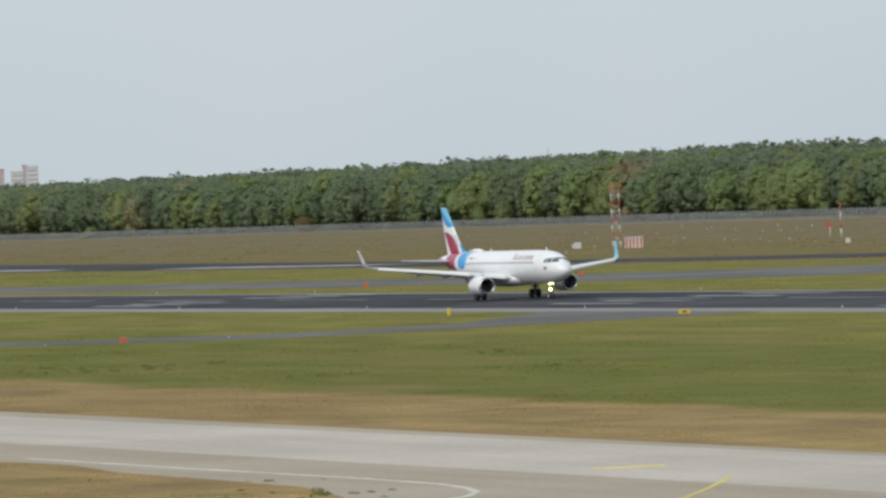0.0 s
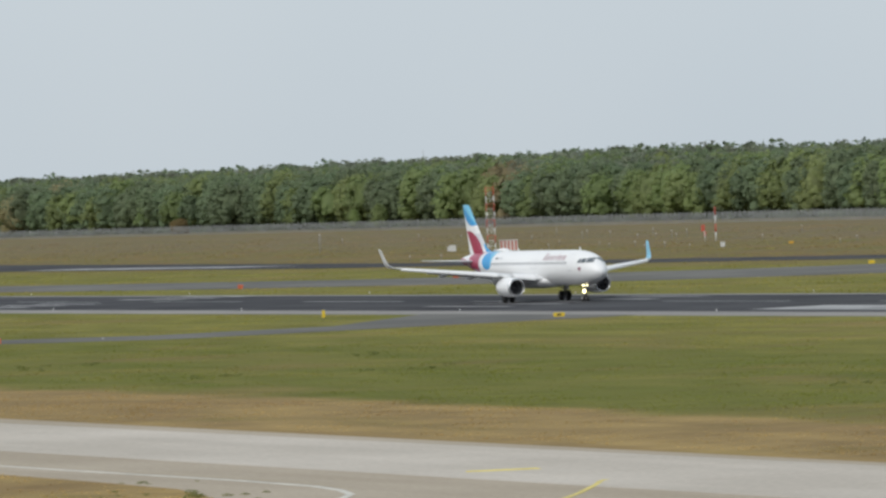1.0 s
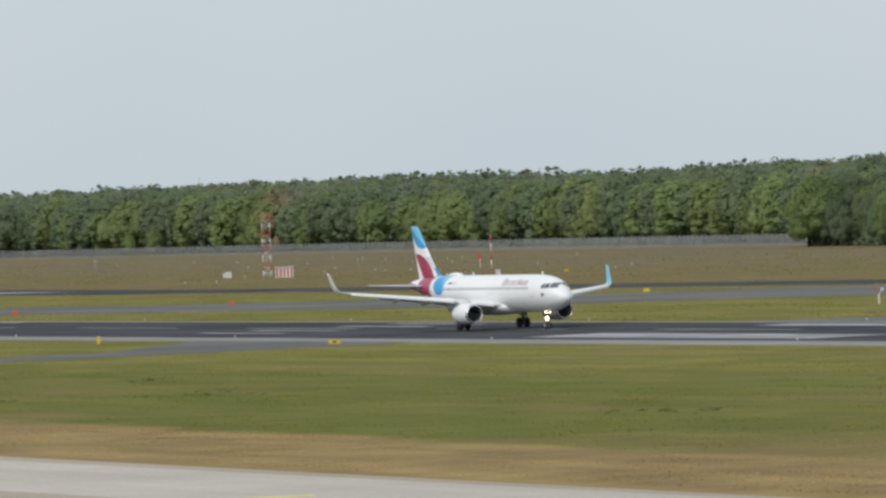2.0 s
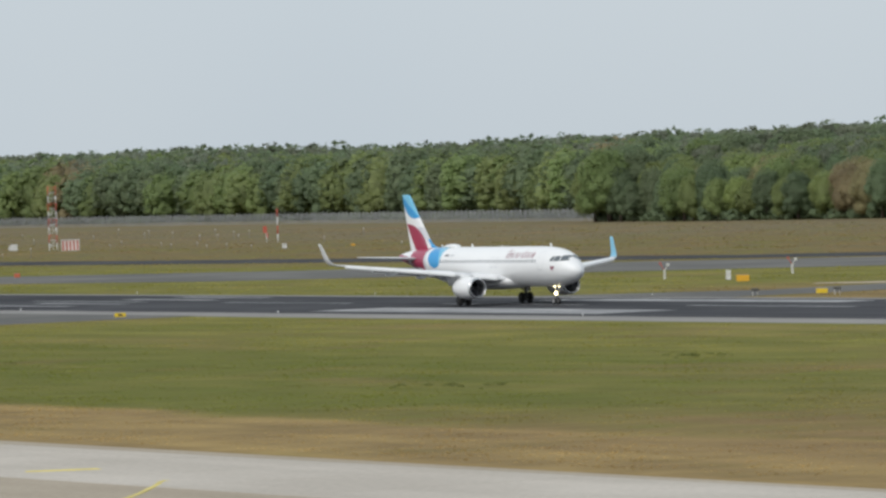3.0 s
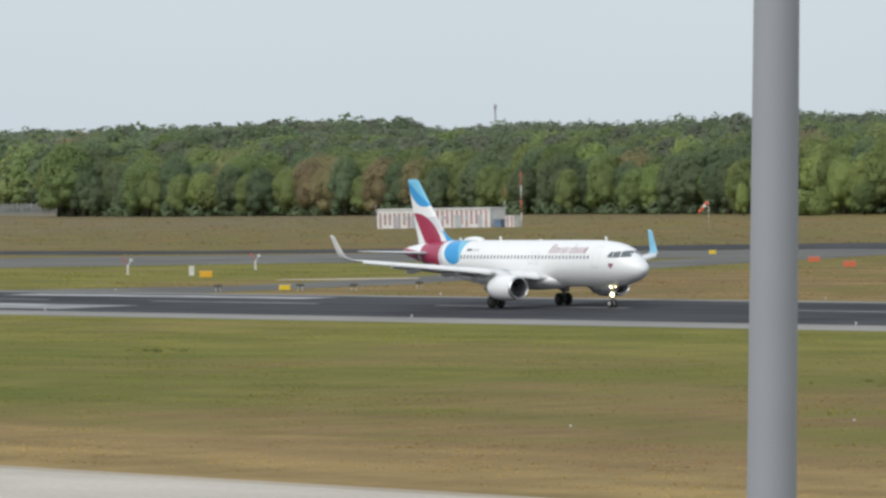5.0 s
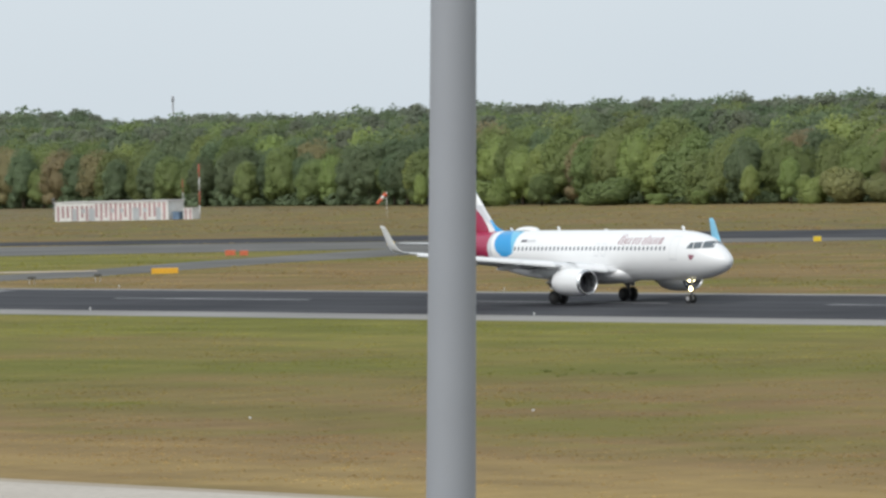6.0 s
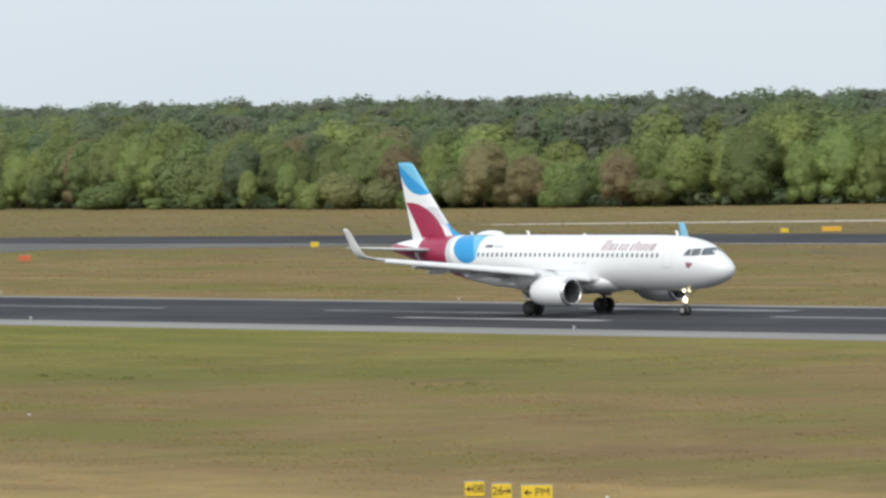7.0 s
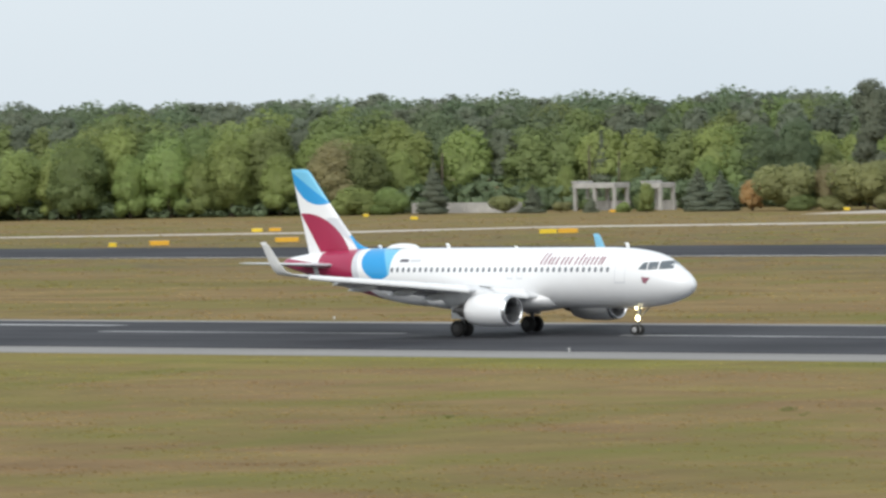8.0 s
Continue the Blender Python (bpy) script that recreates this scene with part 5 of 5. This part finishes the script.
part("body", box(-0.75, 0.75, -0.6, 0.6, 0, 1.35, 0.04), M_BLUEBOX, ob)
part("lid", box(-0.8, 0.8, -0.65, 0.65, 1.35, 1.45, 0.02), M_BLUEBOX, ob)
banded_mast("banded_mast", -889.9, 640.5, 10.0, 0.10, "slim red and white mast behind the building", 4)
banded_mast("grey_pole", -896.5, 641.5, 7.2, 0.06, "slim weathered pole behind the building", 3, "pole")

# red and white mast among the approach lamps, with a flagged frame
banded_mast("banded_mast", -1115.3, 601, 7.1, 0.16, "red and white banded mast in the heath", 4)
ob = empty("marker_board", pose(-1118.0, 599.5, 0, 0, 0, facing(-1118, 600)), "red and white marker frame in the heath", "marker")
part("board", box(-0.45, 0.35, -0.06, 0.06, 2.0, 3.4, 0.03), M_RPAINT, ob)
part("post", rod((0.25, 0, 0), (0.25, 0, 2.1), 0.10), M_WPAINT, ob)
part("board", box(0.1, 0.55, -0.06, 0.06, 1.0, 2.0, 0.03), M_RPAINT, ob)


def windsock(x, y, h, length, droop, label, flip=1):
    ob = empty("windsock", pose(x, y, 0, 0, 0, facing(x, y)), label, "windsock", "windsocks")
    part("pole", rod((0, 0, 0), (0, 0, h), 0.06, 0.05), M_WPAINT, ob)
    d = Vector((-math.cos(droop) * flip, 0, -math.sin(droop)))
    for i in range(4):
        a = Vector((-0.1 * flip, 0, h - 0.3)) + d * length * i / 4
        part("sleeve_band", rod(a, a + d * length / 4, 0.38 - i * 0.05, 0.33 - i * 0.05, 12), M_WPAINT if i == 1 else M_CLOTH, ob)
    return ob


windsock(-840.9, 645.8, 4.3, 2.4, radians(48), "orange-red windsock on a white pole")
windsock(-446.6, 499.8, 3.3, 2.2, radians(78), "orange-red windsock hanging down its white pole")

# approach lamps and posts in the heath
for x, y, h in ((-1211.1, 553.1, 4.2), (-1259.7, 575.6, 3.6), (-1122.4, 577.1, 0.6), (-1097.9, 566.7, 0.6), (-1245.2, 635.8, 1.6), (-1087.9, 567.5, 0.8), (-1196.8, 625.0, 1.1), (-1181.7, 621.7, 1.2),
                (-1043.6, 550.9, 1.0), (-1198.7, 634.7, 1.5), (-1027.2, 547.7, 0.6), (-1206.3, 642.6, 1.6), (-1056.7, 553.3, 0.6), (-1162.1, 587.8, 0.8), (-1366.4, 690.5, 1.4), (-1269.6, 634.9, 0.9),
                (-1252.6, 647.0, 1.4), (-1338.8, 650.0, 1.2), (-1424.8, 679.4, 1.0), (-1400.5, 646.1, 1.0), (-1247.1, 655.4, 1.7), (-1115.8, 561.8, 0.7), (-1031.9, 490, 0.9), (-1024.4, 493, 0.9),
                (-1032.1, 502.7, 1.6), (-1150.0, 610.0, 1.3), (-1075.0, 590.0, 1.2), (-1010.0, 575.0, 1.0), (-1290.0, 660.0, 1.5), (-1230.0, 600.0, 1.1), (-1175.0, 655.0, 1.5), (-990.0, 560.0, 0.7)):
    ob = empty("approach_lamp", pose(x, y, 0, 0, 0, facing(x, y)), "white approach lamp on a thin post in the heath", "airfield lamp", "approach lamps")
    part("post", rod((0, 0, 0), (0, 0, h), 0.05, 0.04, 8), M_GREY, ob)
    part("head", box(-0.11, 0.11, -0.1, 0.1, h, h + 0.2, 0.03), M_WPAINT, ob)

# small white marker stones in the near grass
for x, y in ((-169.3, 165.5), (-255.4, 186.7), (-246.2, 198.4), (-588.8, 222.6), (-578.1, 238.9)):
    ob = empty("marker_stone", pose(x, y, 0), "small white marker stone in the grass", "marker")
    bm = bmesh.new()
    add_loft(bm, [[(r * math.cos(k * math.pi / 5), r * math.sin(k * math.pi / 5), z) for k in range(10)] for r, z in ((.07, 0), (.07, .06), (.05, .10), (.02, .11))])
    part("block", bm, M_WPAINT, ob)

# the boundary fence before the wood
M_WIRE = material("galvanised_fence_wire", (0.36, 0.37, 0.37), 0.5, 0.2, grain=0.2, scale=1.0)
fence = empty("boundary_fence", pose(0, 0, 0), "grey wire-mesh boundary fence before the wood", "fence", kind="stuff")
FENCE = [(-2500, 858), (-2137, 838), (-1700, 822), (-1474, 805), (-1262, 776)]
bars, posts, x = [], bmesh.new(), -2480.0
while x < -1262:
    y = float(np.interp(x, [p[0] for p in FENCE], [p[1] for p in FENCE]))
    bars += [(x - 0.045, y, 0.0), (x + 0.045, y, 0.0), (x + 0.045, y, 2.9), (x - 0.045, y, 2.9)]
    x += 0.26
for k in range(400):
    x = -2480 + k * 3.04
    y = float(np.interp(x, [p[0] for p in FENCE], [p[1] for p in FENCE]))
    add_rod(posts, (x, y, 0), (x, y, 3.2), 0.07, 0.07, 5)
linked("wire_mesh", leaves_mesh("wire_mesh", [np.array(bars)], 4), M_WIRE, fence)
part("posts", posts, M_WIRE, fence)

# concrete walls at the wood's edge
M_WALL = material("pale_concrete_wall", (0.47, 0.45, 0.42), 0.85, grain=0.25, scale=0.6)
ob = empty("concrete_wall", pose(-652, 762, 0), "low weathered concrete wall before the trees", "wall")
for i in range(8):
    part("panel", box(-11.8 + i * 3, -8.85 + i * 3, -0.15, 0.15, 0, 1.75, 0.03), M_WALL, ob)
for x, w, h in ((-631.0, 9.0, 4.7), (-618.8, 4.0, 4.6)):
    ob = empty("concrete_shelter", pose(x, 772, 0), "pale open concrete shelter at the wood's edge", "shelter")
    part("roof", box(-w / 2, w / 2, -2, 2, h - 0.95, h - 0.1, 0.05), M_WALL, ob)
    part("parapet", box(-w / 2 - 0.1, -w / 2 + 1.1, -2.1, 2.1, h - 0.1, h + 0.25, 0.04), M_WALL, ob)
    for u in np.linspace(-w / 2 + 0.3, w / 2 - 0.3, 3 if w > 5 else 2):
        part("pillar", box(u - 0.25, u + 0.25, -1.9, -1.4, 0, h - 0.95, 0.03), M_WALL, ob)
        part("pillar", box(u - 0.25, u + 0.25, 1.4, 1.9, 0, h - 0.95, 0.03), M_WALL, ob)
    part("back_wall", box(-w / 2, w / 2, 1.95, 2.1, 0, 1.6), M_WALL, ob)
# a slim radio mast behind the wood, and far tower blocks
ob = empty("radio_mast", pose(-1268, 905, 0), "thin grey radio mast behind the wood", "mast")
part("shaft", rod((0, 0, 0), (0, 0, 24.2), 0.3, 0.22), M_GREY, ob)
part("antenna", rod((0, 0, 24.2), (0, 0, 25.6), 0.32, 0.32, 8), M_GREY, ob)
ob = empty("radio_mast", pose(-2090, 1000, 0), "thin grey radio mast behind the wood", "mast")
part("shaft", rod((0, 0, 0), (0, 0, 27.0), 0.2, 0.1), M_GREY, ob)
# tower colours are lightened: the haze of distance is painted in
M_BLOCK = material("hazed_tower_render", (0.74, 0.72, 0.72), 0.8, grain=0.12, scale=0.1)
M_BLOCKRED = material("hazed_red_cladding", (0.62, 0.45, 0.44), 0.8, grain=0.12, scale=0.1)
M_WINDOW = material("hazed_window_glass", (0.45, 0.48, 0.52), 0.3)
for px, w, h, mt in ((-0.3, 4.0, 38, M_BLOCKRED), (10.5, 9.0, 36, M_BLOCK), (15.5, 3.2, 40, M_BLOCKRED), (20.5, 8.0, 39, M_BLOCK)):
    far = Vector((-3754, 1409, 0)) + Vector((0.353, 0.936, 0)) * (px - 14)
    ob = empty("tower_block", pose(far.x, far.y, 0, 0, 0, facing(far.x, far.y)), "far pale and red high-rise tower block, paled for haze", "building", "tower blocks")
    body = part("wall", box(-w / 2, w / 2, -5, 5, 0, h), mt, ob)
    part("roof", box(-w / 2 - 0.3, w / 2 + 0.3, -5.3, 5.3, h, h + 0.8), mt, ob)
    for fl in range(6):
        part("window_band", box(-w / 2 + 0.6, w / 2 - 0.6, -5.05, -4.95, h - 3 - fl * 3, h - 1.6 - fl * 3), M_WINDOW, body)

# tufts: dark weeds and dry stalks in the near grass
M_WEED = leaf_material("dark_weeds", (0.20, 0.225, 0.065))
tr = random.Random(12)
weed = [leaf_arrays("shrub", 0.42, 1.5, 700 + k, 90, 0.09) for k in range(4)]
spots = [(-442, 193, 1.2), (-479, 223.5, 1.3), (-434, 207.5, 1.2), (-441, 190, 1.0), (-488, 188, 1.6), (-503, 190, 1.6), (-485.5, 193, 1.5), (-490, 201, 1.6), (-496, 189, 1.4), (-494, 196, 1.6), (-475, 221.6, 1.3),
         (-435, 202.6, 1.2), (-432.6, 206.6, 1.2), (-354.3, 202, 1.2), (-352.8, 203, 1.3), (-349, 204.5, 1.4), (-380.7, 240, 1.6), (-383, 240.5, 1.4), (-276, 230, 1.0), (-284.6, 230.4, 1.0), (-250, 233.8, 1.1),
         (-185.4, 241.4, 1.2), (-199, 230.8, 0.9), (-285.7, 119.9, 0.8), (-268.6, 115.3, 1.2), (-270.4, 116.2, 1.2), (-274, 117.6, 0.9)]
spots += [(x + tr.uniform(-5, 5), y + tr.uniform(-4, 4), s * tr.uniform(0.3, 0.7)) for x, y, s in spots for _ in range(4)]
sown = []
for x, y, size in spots:
    k = tr.randrange(4)
    sown.append(np.stack([weed[k][0] * np.array([0.6, 0.6, 0.5]) * size + np.array([x, y, 0]), weed[k][1] * 0.5 + np.array([0, 0, 0.5])]))
tagged(linked("weeds", leaves_mesh("weeds", np.concatenate(sown, 1)), M_WEED), "dark green weed clumps in the airfield grass", "weeds", kind="stuff")


# tussocks of taller grass over the whole field, thicker in patches
def inside(x, y, outline):
    """Which of the points lie within an outline."""
    hit = np.zeros(len(x), bool)
    for (x0, y0), (x1, y1) in zip(outline, outline[1:] + outline[:1]):
        if y0 != y1:
            hit ^= ((y0 > y) != (y1 > y)) & (x < (x1 - x0) * (y - y0) / (y1 - y0) + x0)
    return hit


def tussocks(seed, count, y0, y1, tall, broad, blades=3):
    nr = np.random.RandomState(seed)
    y = nr.uniform(y0, y1, count)
    x = -y * nr.uniform(0.72, 2.75, count)
    patch = sum(np.sin(x * a + y * b + c) for a, b, c in ((0.11, 0.23, 1.0), (-0.19, 0.31, 2.4), (0.043, -0.12, 0.3), (0.37, 0.55, 4.1), (-0.53, 0.83, 0.9))) / 3
    keep = (nr.rand(count) < np.clip(0.45 + 0.5 * patch, 0.08, 1)) & (x > -1900)
    for outline in PAVED:
        keep &= ~inside(x, y, outline)
    x, y, patch = x[keep], y[keep], patch[keep]
    n = len(x) * blades
    p = np.stack([np.repeat(x, blades), np.repeat(y, blades), np.zeros(n)], 1) + nr.normal(size=(n, 3)) * np.array([broad, broad, 0])
    a = nr.uniform(0, 6.283, n)
    half = np.stack([np.cos(a), np.sin(a), np.zeros(n)], 1) * (broad * nr.uniform(0.5, 1.2, n))[:, None]
    tip = np.stack([nr.normal(size=n) * 0.9, nr.normal(size=n) * 0.9, np.ones(n)], 1) * (tall * nr.uniform(0.3, 1.1, n) * np.repeat(np.clip(0.8 + 0.4 * patch, 0.4, 1.4), blades))[:, None]
    tri = np.stack([p - half, p + half, p + tip], 1).reshape(-1, 3)
    return tri


grown = np.concatenate([tussocks(31, 100000, 151.5, 290, 0.06, 0.09), tussocks(34, 9000, 98, 121, 0.085, 0.08), tussocks(32, 45000, 344, 508, 0.12, 0.15), tussocks(33, 32000, 522, 735, 0.17, 0.26)])
tagged(linked("grass_tussocks", leaves_mesh("grass_tussocks", [grown]), M_BLADES), "uneven tussocks of green and dry airfield grass", "grass", kind="stuff")

M_SAND = material("sandy_soil", (0.44, 0.36, 0.28), 0.9, grain=0.2, scale=0.5)
bm = bmesh.new()
slab(bm, [(-575, 379), (-566, 382.5), (-559, 388), (-563, 390.5), (-572, 386.5), (-578, 382)], -0.1, 0.035)
tagged(part("sand_patch", bm, M_SAND), "bare pale sandy soil beside the taxiway", "sand", kind="structure")
for outline in ([(-1160, 462), (-1060, 463), (-1040, 471), (-1090, 472), (-1150, 470)], [(-1285, 468), (-1230, 466), (-1232, 473), (-1280, 475)]):
    bm = bmesh.new()
    slab(bm, outline, -0.1, 0.052)
    tagged(part("worn_paint_patch", bm, M_PAINT), "pale worn marking on the far runway", "marking", kind="structure")


def motions():
    walk(plane, [(t, pose(x, RUNWAY_Y, 0.04)) for t, x in ROLL_OUT])


motions()
